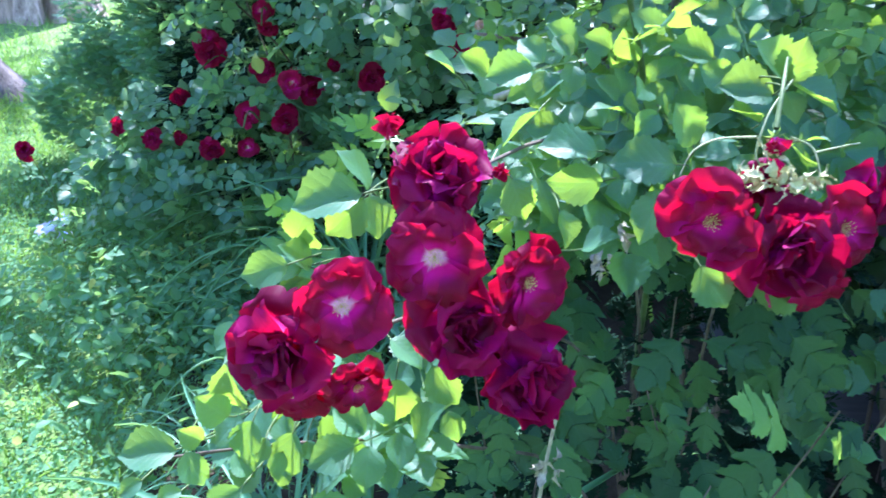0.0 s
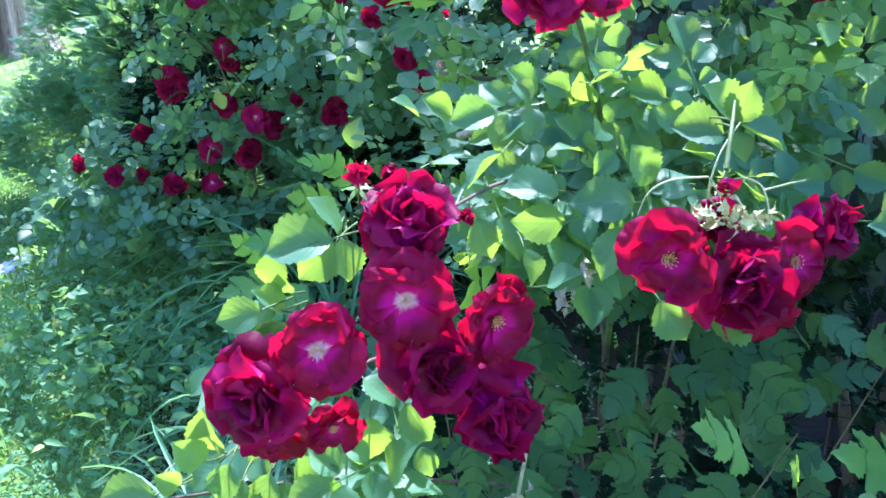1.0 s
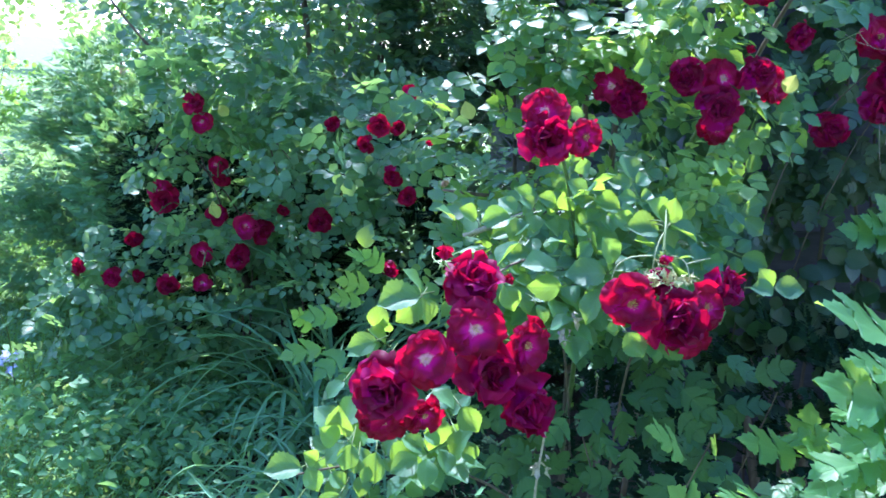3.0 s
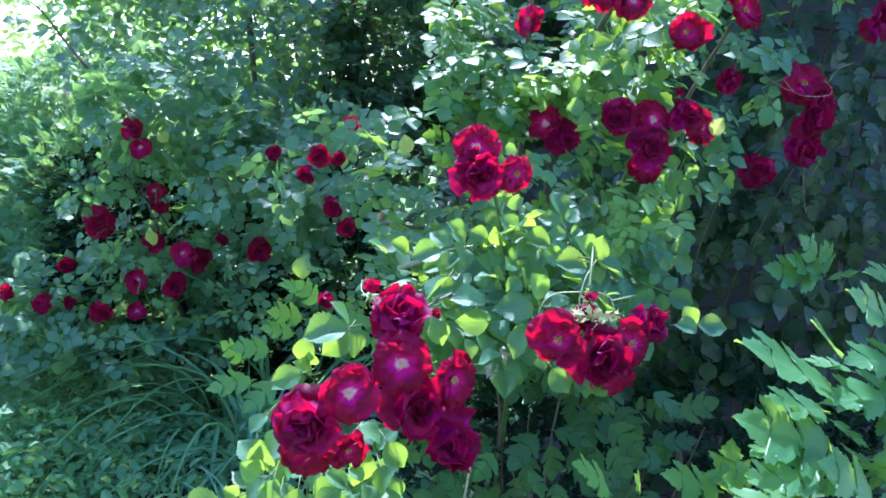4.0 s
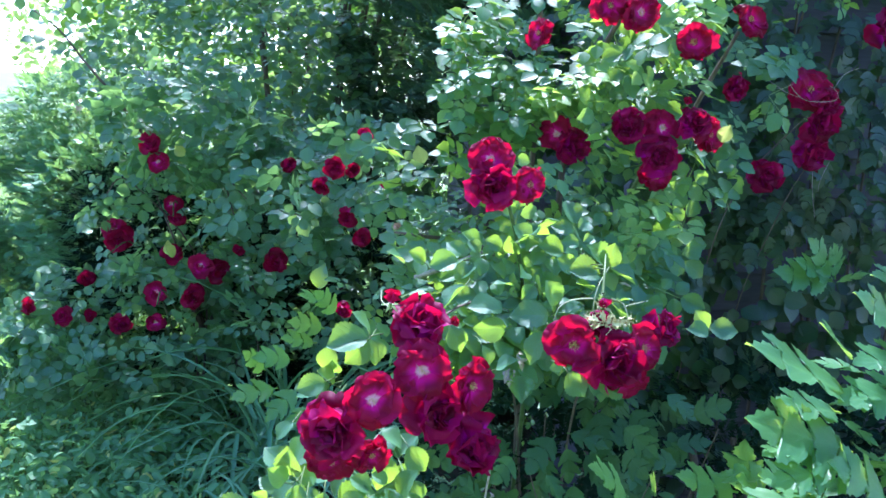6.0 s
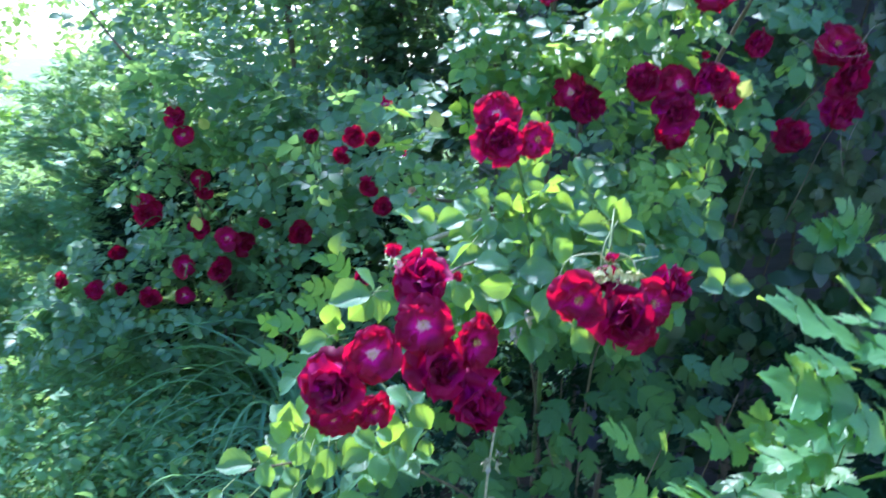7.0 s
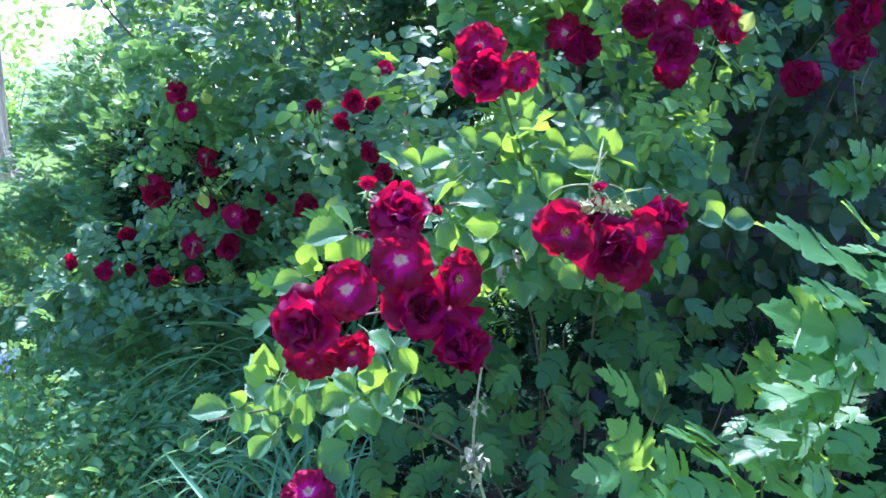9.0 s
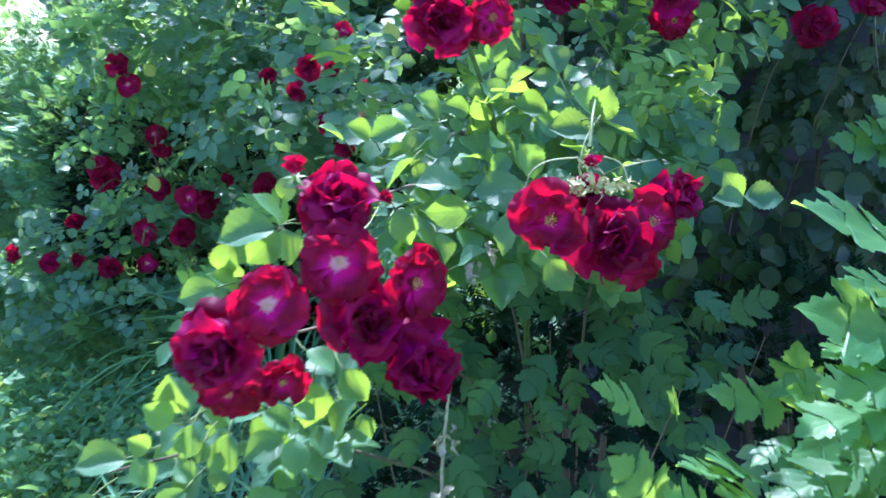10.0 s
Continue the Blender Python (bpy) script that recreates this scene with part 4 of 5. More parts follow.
single_leaf(climber, YELLOW_MESHES, (0.197, 1.300, 1.337), (0.190, 1.290, 1.368), (0, -0.8, 0.6))
single_leaf(bush, YELLOW_MESHES, (-0.659, 2.600, 0.782), (-0.679, 2.590, 0.832), (0, -0.8, 0.6))
single_leaf(bush, YELLOW_MESHES, (-0.599, 2.450, 1.159), (-0.628, 2.440, 1.192), (0, -0.8, 0.6))

# thin pale twigs
for pts in (
    ((0.812, 1.190, 1.474), (0.848, 1.190, 1.448), (0.911, 1.190, 1.451), (0.917, 1.190, 1.467), (0.897, 1.190, 1.481)),
    ((0.760, 1.200, 1.487), (0.810, 1.200, 1.462), (0.840, 1.200, 1.453)),
    ((0.913, 1.200, 1.476), (0.933, 1.200, 1.507), (0.963, 1.200, 1.521)),
    ((0.950, 1.300, 1.317), (0.958, 1.300, 1.254), (0.973, 1.300, 1.191)),
    ((0.989, 1.300, 1.319), (0.975, 1.300, 1.280), (0.972, 1.300, 1.252)),
    ((0.108, 1.200, 1.109), (0.145, 1.200, 1.131), (0.180, 1.200, 1.164)),
    ((0.246, 1.200, 1.412), (0.233, 1.200, 1.487), (0.239, 1.200, 1.563)),
    ((0.071, 1.500, 1.201), (0.114, 1.500, 1.243), (0.143, 1.500, 1.295)),
):
    attach("twig", tube(pts, 0.0006, PALE_TWIG, "twig", 0.6, 5), climber, None, "thin pale dead twig")

# pale stalks of the spent cluster and of single leaves
for pts in (
    ((0.250, 0.635, 1.146), (0.258, 0.645, 1.165), (0.277, 0.665, 1.185)),
    ((0.247, 0.635, 1.145), (0.216, 0.630, 1.143), (0.197, 0.625, 1.133), (0.189, 0.620, 1.115)),
    ((0.248, 0.635, 1.145), (0.255, 0.630, 1.134), (0.259, 0.625, 1.121)),
    ((0.275, 0.640, 1.145), (0.294, 0.640, 1.137), (0.300, 0.630, 1.118)),
    ((0.297, 0.640, 1.134), (0.320, 0.650, 1.137), (0.338, 0.660, 1.138)),
    ((0.250, 0.635, 1.146), (0.248, 0.630, 1.130), (0.264, 0.625, 1.113)),
    ((0.250, 0.635, 1.146), (0.250, 0.640, 1.117), (0.252, 0.650, 1.095)),
    ((-0.042, 0.720, 1.128), (-0.043, 0.700, 1.117), (-0.031, 0.660, 1.115)),
    ((0.050, 0.800, 1.079), (0.032, 0.740, 1.059), (0.010, 0.700, 1.049)),
):
    attach("stalk", tube(pts, 0.0010, PALE_STALK, "stalk", 0.7, 5), climber, None, "thin pale green stalk")

# leafy masses of the climbing rose: centre, half sizes, leaves
ROSE_MASSES = [
    ((0.13, 0.90, 1.08), (0.17, 0.12, 0.14), 20), ((0.05, 1.14, 1.30), (0.11, 0.10, 0.09), 8), ((0.29, 0.88, 1.12), (0.19, 0.14, 0.12), 38),
    ((0.36, 1.12, 1.30), (0.26, 0.16, 0.18), 58), ((0.28, 1.02, 1.00), (0.24, 0.14, 0.10), 80), ((0.20, 0.98, 0.98), (0.18, 0.10, 0.08), 28), ((0.60, 1.10, 1.27), (0.12, 0.08, 0.10), 14), ((0.30, 1.12, 1.60), (0.20, 0.20, 0.18), 28), ((0.52, 1.10, 1.48), (0.18, 0.08, 0.10), 24), ((0.62, 1.20, 1.58), (0.14, 0.08, 0.10), 18),
    ((0.74, 1.34, 1.48), (0.22, 0.14, 0.14), 14), ((0.05, 1.38, 1.04), (0.20, 0.18, 0.18), 36), ((0.40, 1.04, 1.12), (0.10, 0.12, 0.12), 30),
    ((-0.08, 0.64, 0.86), (0.12, 0.06, 0.05), 10), ((0.85, 1.52, 1.75), (0.30, 0.14, 0.25), 70),
    ((0.24, 1.24, 1.08), (0.28, 0.10, 0.10), 100), ((0.46, 1.46, 1.40), (0.20, 0.08, 0.30), 18), ((0.64, 1.08, 1.52), (0.12, 0.04, 0.10), 14), ((0.50, 1.10, 1.13), (0.09, 0.04, 0.06), 16), ((0.19, 1.16, 1.47), (0.11, 0.10, 0.15), 125), ((0.38, 1.50, 1.00), (0.14, 0.10, 0.40), 80), ((0.22, 1.46, 0.95), (0.24, 0.10, 0.30), 110),
]
P, T, S = [], [], []
stalk_places, stalk_turns, stalk_sizes = [], [], []
for c, r, n in ROSE_MASSES:
    p = cloud(n, c, r)
    t = leaf_turns(n, (0.0, -0.95, 0.25) if c[2] == 1.13 else (0.0, -0.55, 0.85), 0.28 if c[2] in (1.13, 1.47) else 0.5, 0.35)
    q = compound(p, t, rng.uniform(0.034, 0.052, n) * (0.72 if c[1] > 1.15 else 1.0))
    P.append(q[0]), T.append(q[1]), S.append(q[2])
    stalk_places.append(p), stalk_turns.append(t), stalk_sizes.append(q[2][:n] * 1.35)
P, T, S = np.concatenate(P), np.concatenate(T), np.concatenate(S)
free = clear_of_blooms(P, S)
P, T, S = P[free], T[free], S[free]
p, t, q = np.concatenate(stalk_places), np.concatenate(stalk_turns), np.concatenate(stalk_sizes)
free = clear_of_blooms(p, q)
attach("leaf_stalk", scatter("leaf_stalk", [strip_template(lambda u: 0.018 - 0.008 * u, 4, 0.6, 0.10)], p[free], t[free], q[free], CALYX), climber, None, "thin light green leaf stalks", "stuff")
close = np.argsort(P[:, 1])
for k in close[:240]:
    attach("leaf", ROSE_MESHES[k % 3], climber, place_turn(P[k], T[k], float(S[k])))
rest = close[240:]
attach("foliage", scatter("foliage", ROSE_FAR, P[rest], T[rest], S[rest], ROSE_LEAF), climber, None, "dense green serrated rose leaves", "stuff")
# yellow-green leaves round the upper blooms, with sunlight put into their colour
p = np.concatenate([cloud(n, c, r) for c, r, n in (((0.46, 1.06, 1.46), (0.18, 0.04, 0.08), 24), ((0.62, 1.10, 1.56), (0.13, 0.04, 0.10), 18), ((0.33, 1.10, 1.40), (0.12, 0.05, 0.10), 24), ((0.42, 0.96, 1.24), (0.13, 0.05, 0.06), 14), ((0.22, 1.12, 1.38), (0.12, 0.06, 0.12), 20))])
q = compound(p, leaf_turns(len(p), (0.0, -0.5, 0.9), 0.4, 0.4), rng.uniform(0.024, 0.042, len(p)))
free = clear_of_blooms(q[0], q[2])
attach("foliage", scatter("foliage", ROSE_FAR, q[0][free], q[1][free], q[2][free], LIT_ROSE_LEAF), climber, None, "lighter yellow-green rose leaves, sunlight put into the colour", "stuff")

# the bushy rose further off
P, T, S = [], [], []
for c, r, n in [((-0.80, 2.80, 0.48), (0.50, 0.32, 0.26), 290), ((-0.62, 2.85, 0.88), (0.40, 0.35, 0.30), 270), ((-0.30, 2.60, 1.02), (0.35, 0.30, 0.28), 170),
                ((-0.08, 2.10, 1.16), (0.20, 0.22, 0.20), 70), ((-0.60, 2.75, 1.25), (0.35, 0.3, 0.25), 260), ((-1.15, 2.75, 0.36), (0.22, 0.25, 0.20), 130), ((-0.45, 3.2, 0.32), (0.6, 0.15, 0.32), 260), ((-0.15, 3.3, 0.38), (0.6, 0.15, 0.4), 300), ((-0.16, 2.35, 0.72), (0.26, 0.12, 0.28), 55)]:
    p = cloud(n, c, r, 0.6)
    q = compound(p, leaf_turns(n, (-0.1, -0.5, 1.0), 0.75, 0.3), rng.uniform(0.038, 0.060, n))
    P.append(q[0]), T.append(q[1]), S.append(q[2])
P, T, S = np.concatenate(P), np.concatenate(T), np.concatenate(S)
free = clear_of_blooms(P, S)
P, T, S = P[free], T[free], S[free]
close = np.argsort(P[:, 1])
FAR_LEAF_MESHES = [mesh_of("leaf", tv, tf, BUSH_LEAF, tu) for tv, tu, tf in ROSE_FAR]
for k in close[:200]:
    attach("leaf", FAR_LEAF_MESHES[k % 2], bush, place_turn(P[k], T[k], float(S[k])))
rest = close[200:]
attach("foliage", scatter("foliage", ROSE_FAR, P[rest], T[rest], S[rest], BUSH_LEAF), bush, None, "dense grey-green rose leaves", "stuff")
for k in range(11):
    a = rng.uniform(-0.7, 0.8)
    top = (-0.65 + a * 0.36, 2.80 + rng.uniform(-0.3, 0.15), rng.uniform(0.5, 1.1))
    mid = (-0.55 + a * 0.3 + rng.normal() * 0.05, 2.85 + rng.normal() * 0.1, top[2] * 0.6)
    attach("cane", tube(((-0.55 + a * 0.12, 2.9, 0.0), mid, top, (top[0] + a * 0.15, top[1] - 0.08, top[2] - 0.03)), 0.0045, CANE_BROWN if k % 2 else CANE_GREEN, sides=5), bush, None, "thin arching rose cane")
attach("cane", tube(((-1.5, 2.85, 0.0), (-1.50, 2.82, 0.25), (-1.54, 2.77, 0.43)), 0.004, CANE_GREEN, sides=5), stray, None, "thin green rose shoot")
p = cloud(12, (-1.5, 2.8, 0.25), (0.10, 0.08, 0.15))
q = compound(p, leaf_turns(12), np.full(12, 0.035))
attach("foliage", scatter("foliage", ROSE_FAR, *q, BUSH_LEAF), stray, None, "few green rose leaves", "stuff")

# ---- lobed-leaf shrub ----
lobed_shrub = thing("lobed_leaf_shrub", (0.50, 0.95, 0.0), "bushy shrub with large deeply lobed green leaves", "shrub")


def lobed_leaf(base, tip):
    single_leaf(lobed_shrub, LOBED_MESHES, base, tip, (-0.24, -0.54, 0.79), 8.0, 0.95, 0.14)


lobed_leaf((0.624, 0.580, 1.026), (0.425, 0.540, 1.122))
lobed_leaf((0.639, 0.620, 1.070), (0.557, 0.580, 1.139))
lobed_leaf((0.717, 0.600, 1.113), (0.586, 0.560, 1.188))
lobed_leaf((0.748, 0.640, 1.180), (0.634, 0.600, 1.203))
lobed_leaf((0.718, 0.570, 1.080), (0.586, 0.530, 1.106))
lobed_leaf((0.719, 0.560, 1.033), (0.566, 0.520, 1.056))
lobed_leaf((0.638, 0.620, 0.986), (0.499, 0.580, 1.022))
lobed_leaf((0.637, 0.580, 0.941), (0.438, 0.540, 1.013))
lobed_leaf((0.657, 0.570, 0.917), (0.508, 0.530, 0.963))
lobed_leaf((0.527, 0.680, 0.830), (0.398, 0.640, 0.882))
lobed_leaf((0.559, 0.690, 0.808), (0.506, 0.650, 0.934))
lobed_leaf((0.374, 0.740, 0.794), (0.298, 0.700, 0.876))
lobed_leaf((0.596, 0.600, 0.867), (0.488, 0.560, 0.923))
lobed_leaf((0.684, 0.550, 0.883), (0.559, 0.510, 0.964))
lobed_leaf((0.315, 0.520, 0.788), (0.211, 0.480, 0.825))
lobed_leaf((0.328, 0.540, 0.790), (0.254, 0.500, 0.878))
lobed_leaf((0.420, 0.580, 0.803), (0.331, 0.540, 0.848))
lobed_leaf((0.513, 0.520, 0.848), (0.395, 0.480, 0.832))
lobed_leaf((0.561, 0.540, 0.897), (0.433, 0.500, 0.906))
lobed_leaf((0.521, 0.560, 0.962), (0.463, 0.520, 0.963))
lobed_leaf((0.413, 0.520, 0.788), (0.326, 0.480, 0.787))
lobed_leaf((0.555, 0.540, 0.806), (0.447, 0.500, 0.834))
lobed_leaf((0.525, 0.500, 0.765), (0.449, 0.460, 0.816))
lobed_leaf((0.571, 0.580, 0.848), (0.452, 0.540, 0.850))
lobed_leaf((0.365, 0.620, 0.861), (0.336, 0.580, 0.908))
lobed_leaf((0.611, 0.520, 0.854), (0.521, 0.480, 0.843))
lobed_leaf((0.462, 0.520, 0.770), (0.381, 0.480, 0.777))
lobed_leaf((0.954, 1.170, 1.071), (0.788, 1.130, 1.101))
lobed_leaf((0.951, 1.170, 1.073), (0.832, 1.130, 1.130))
lobed_leaf((0.953, 1.170, 1.076), (0.876, 1.130, 1.174))
lobed_leaf((0.960, 1.170, 1.077), (0.925, 1.130, 1.164))
lobed_leaf((0.964, 1.170, 1.071), (1.007, 1.130, 1.109))
lobed_leaf((0.383, 0.540, 0.758), (0.319, 0.500, 0.842))
lobed_leaf((0.467, 0.560, 0.756), (0.375, 0.520, 0.841))
lobed_leaf((0.458, 0.600, 0.784), (0.374, 0.560, 0.849))
lobed_leaf((0.497, 0.530, 0.771), (0.413, 0.490, 0.839))
lobed_leaf((0.369, 0.520, 0.747), (0.281, 0.480, 0.798))
lobed_leaf((0.545, 0.620, 0.843), (0.475, 0.580, 0.911))
lobed_leaf((0.551, 0.500, 0.788), (0.478, 0.460, 0.827))
lobed_leaf((0.584, 0.540, 0.936), (0.472, 0.500, 0.940))


def lobed_mass(plant, meshes, material, masses, up, sizes, single):
    """Leaves scattered over a plant: the nearest as single leaves, the others joined."""
    P = np.concatenate([cloud(n, c, r, 0.6) for c, r, n in masses])
    T, S = leaf_turns(len(P), up, 0.34, 0.9), rng.uniform(*sizes, len(P))
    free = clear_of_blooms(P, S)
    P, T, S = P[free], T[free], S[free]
    close = np.argsort(P[:, 1])
    for k in close[:single]:
        attach("leaf", meshes[k % 3], plant, place_turn(P[k], T[k], float(S[k])))
    rest = close[single:]
    if len(rest):
        attach("foliage", scatter("foliage", LOBED_FAR, P[rest], T[rest], S[rest], material), plant, None, "joined lobed green leaves", "stuff")


lobed_mass(lobed_shrub, LOBED_MESHES, LOBED_LEAF, [((0.76, 0.66, 0.88), (0.12, 0.09, 0.20), 18), ((0.70, 0.60, 0.98), (0.09, 0.05, 0.12), 16), ((0.56, 0.57, 0.86), (0.12, 0.05, 0.06), 12), ((0.58, 0.60, 0.72), (0.16, 0.06, 0.08), 14), ((0.60, 0.80, 0.60), (0.26, 0.16, 0.16), 22)], (-0.1, -0.3, 1.0), (0.06, 0.10), 64)

# lobed leaves under the climbing rose, the shade there put into their colour
shaded_shrub = thing("shaded_lobed_shrub", (0.25, 1.05, 0.0), "low lobed shrub under the climbing rose, shade put into its leaf colour", "shrub")
SHADED_MESHES = [mesh_of("leaf", tv, tf, SHADED_LOBED, tu) for tv, tu, tf in [lobed_template(w, fold, droop, 3, k, d) for w, fold, droop, k, d in ((1.05, 0.12, 0.10, 0.1, 0.70), (1.15, 0.22, 0.04, -0.12, 0.62), (1.25, 0.06, 0.16, 0.05, 0.55))]]
lobed_mass(shaded_shrub, SHADED_MESHES, SHADED_LOBED, [((0.28, 0.98, 0.74), (0.34, 0.16, 0.22), 66), ((0.20, 0.95, 0.45), (0.45, 0.25, 0.3), 40), ((0.05, 1.05, 0.62), (0.22, 0.12, 0.25), 36), ((0.46, 1.00, 0.84), (0.10, 0.10, 0.12), 10)], (-0.05, -0.80, 0.55), (0.055, 0.092), 110)
single_leaf(shaded_shrub, SHADED_MESHES, (0.069, 0.740, 0.809), (0.074, 0.700, 0.772), (-0.1, -0.6, 0.75), 12.0)
single_leaf(shaded_shrub, SHADED_MESHES, (0.215, 0.720, 0.741), (0.209, 0.680, 0.687), (-0.1, -0.6, 0.75), 12.0)
single_leaf(shaded_shrub, SHADED_MESHES, (0.287, 0.820, 0.869), (0.349, 0.780, 0.863), (-0.1, -0.6, 0.75), 12.0)
single_leaf(shaded_shrub, SHADED_MESHES, (0.372, 0.800, 0.893), (0.424, 0.760, 0.850), (-0.1, -0.6, 0.75), 12.0)
single_leaf(shaded_shrub, SHADED_MESHES, (0.477, 0.770, 0.919), (0.518, 0.730, 0.962), (-0.1, -0.6, 0.75), 12.0)
single_leaf(shaded_shrub, SHADED_MESHES, (0.187, 0.770, 0.851), (0.146, 0.730, 0.821), (-0.1, -0.6, 0.75), 12.0)
single_leaf(shaded_shrub, SHADED_MESHES, (0.241, 0.770, 0.822), (0.260, 0.730, 0.791), (-0.1, -0.6, 0.75), 12.0)
single_leaf(shaded_shrub, SHADED_MESHES, (0.449, 0.820, 0.942), (0.499, 0.780, 0.916), (-0.1, -0.6, 0.75), 12.0)
single_leaf(shaded_shrub, LOBED_MESHES, (-0.178, 1.150, 0.880), (-0.249, 1.100, 0.904), (-0.1, -0.80, 0.58), 10.0, 1.0, 0.1)
single_leaf(shaded_shrub, LOBED_MESHES, (-0.207, 1.150, 0.821), (-0.294, 1.100, 0.818), (-0.1, -0.80, 0.58), 10.0, 1.0, 0.1)
single_leaf(shaded_shrub, LOBED_MESHES, (-0.119, 1.150, 0.945), (-0.187, 1.100, 0.972), (-0.1, -0.80, 0.58), 10.0, 1.0, 0.1)
single_leaf(shaded_shrub, LOBED_MESHES, (-0.116, 1.150, 0.997), (-0.170, 1.100, 1.028), (-0.1, -0.80, 0.58), 10.0, 1.0, 0.1)
single_leaf(shaded_shrub, LOBED_MESHES, (-0.147, 1.150, 0.786), (-0.181, 1.100, 0.756), (-0.1, -0.80, 0.58), 10.0, 1.0, 0.1)
single_leaf(shaded_shrub, LOBED_MESHES, (-0.232, 1.150, 0.856), (-0.272, 1.100, 0.912), (-0.1, -0.80, 0.58), 10.0, 1.0, 0.1)
single_leaf(shaded_shrub, LOBED_MESHES, (-0.135, 1.150, 0.916), (-0.199, 1.100, 0.941), (-0.1, -0.80, 0.58), 10.0, 1.0, 0.1)
single_leaf(shaded_shrub, LOBED_MESHES, (-0.165, 1.150, 0.822), (-0.227, 1.100, 0.776), (-0.1, -0.80, 0.58), 10.0, 1.0, 0.1)
single_leaf(shaded_shrub, LOBED_MESHES, (-0.097, 1.150, 0.975), (-0.138, 1.100, 1.031), (-0.1, -0.80, 0.58), 10.0, 1.0, 0.1)
for k in range(8):
    x, y = rng.uniform(0.05, 0.7), rng.uniform(0.85, 1.15)
    top = (x + rng.normal() * 0.1, y - rng.uniform(0.0, 0.15), rng.uniform(0.6, 0.95))
    attach("stem", tube(((x * 0.6 + 0.15, y * 0.5 + 0.5, 0.0), (x, y, 0.4), top), 0.0024, CANE_BROWN, "stem", sides=5), shaded_shrub, None, "thin upright stem")
for k in range(5):
    top = (0.46 + 0.07 * k, 0.56 + rng.normal() * 0.03, 0.80 + 0.08 * (k % 3))
    attach("stem", tube(((0.58 + 0.02 * k, 0.80, 0.0), (0.56 + 0.03 * k, 0.70, 0.5), top), 0.0030, CANE_GREEN, "stem", sides=5), lobed_shrub, None, "green upright stem")

# ---- creeper on the wall ----
creeper = thing("wall_creeper", (1.5, 1.74, 0.0), "dark leafy creeper with bare stems growing up the house wall", "creeper")
P, T, S = [], [], []
for c, r, n in [((1.30, 1.62, 1.85), (0.65, 0.12, 0.38), 560), ((1.80, 1.62, 1.2), (0.35, 0.12, 0.7), 220), ((1.05, 1.60, 1.30), (0.28, 0.12, 0.3), 150), ((1.2, 1.58, 0.6), (0.5, 0.12, 0.4), 200), ((1.45, 1.55, 1.05), (0.20, 0.12, 0.16), 40), ((1.15, 1.55, 1.35), (0.4, 0.12, 0.25), 200), ((0.86, 1.66, 1.35), (0.18, 0.09, 0.50), 190), ((1.02, 1.60, 0.98), (0.36, 0.10, 0.30), 200), ((0.70, 1.85, 1.55), (0.13, 0.25, 0.55), 260), ((0.66, 2.45, 1.5), (0.10, 0.35, 0.7), 260), ((0.98, 1.56, 0.82), (0.34, 0.10, 0.36), 170)]:
    P.append(cloud(n, c, r)), T.append(leaf_turns(n, (-0.1, -1.0, 0.5), 0.35, 1.0)), S.append(rng.uniform(0.045, 0.09, n))
P, T, S = np.concatenate(P), np.concatenate(T), np.concatenate(S)
order = np.argsort(-P[:, 2])
half = len(order) * 3 // 4
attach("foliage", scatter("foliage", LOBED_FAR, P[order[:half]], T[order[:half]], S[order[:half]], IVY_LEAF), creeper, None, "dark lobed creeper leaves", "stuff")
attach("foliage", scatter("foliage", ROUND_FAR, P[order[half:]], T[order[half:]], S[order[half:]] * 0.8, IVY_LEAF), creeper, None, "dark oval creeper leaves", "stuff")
for k in range(14):
    x = 1.0 + k * 0.085 + rng.normal() * 0.03
    attach("stem", tube(((x, 1.73, 0.0), (x + rng.normal() * 0.05, 1.72, 0.7), (x + rng.normal() * 0.05, 1.70, 1.4), (x + rng.normal() * 0.08, 1.68, 2.1)), 0.006, CANE_BROWN, "stem", sides=5, wobble=0.4), creeper, None, "bare brown creeper stem")

# ---- daylily clumps ----
BLADE_MESHES = []
for bend in (0.8, 1.15, 1.5, 1.8):
    v, uv, f = [], [], []
    for i in range(11):
        u = i / 10
        a = bend * 1.6 * u
        y, z = u * math.sin(a * 0.6) * 0.9, u * math.cos(a * 0.75) - 0.12 * bend * u * u
        w = 0.0084 * (1 - u ** 3) * (0.6 + 0.4 * min(1, u * 5)) + 0.0006
        for s in (-1, 0, 1):
            v.append((s * w, y, z + 0.006 * abs(s)))
            uv.append((u, 0.5 + 0.5 * s))
    for i in range(10):
        for j in range(2):
            b = i * 3 + j
            f.append((b, b + 1, b + 4, b + 3))
    BLADE_MESHES.append(mesh_of("blade", v, f, BLADE, uv))


def daylily(place, count, height):
    clump = thing("daylily_clump", place, "clump of long narrow arching green daylily leaves", "daylily", "daylily clumps")
    for k in range(count):
        a = rng.uniform(0, 2 * math.pi)
        off = rng.uniform(0, 0.15)
        m = Matrix.Translation(Vector(place) + Vector((math.cos(a) * off, math.sin(a) * off, -0.01))) @ Matrix.Rotation(a - math.pi / 2 + rng.normal() * 0.5, 4, "Z") @ Matrix.Rotation(radians(rng.normal() * 14), 4, "Y") @ Matrix.Rotation(radians(rng.normal() * 13), 4, "X")
        attach("blade", BLADE_MESHES[rng.integers(0, 4)], clump, m @ Matrix.Scale(1.15 * height * rng.uniform(0.65, 1.15), 4))
    return clump


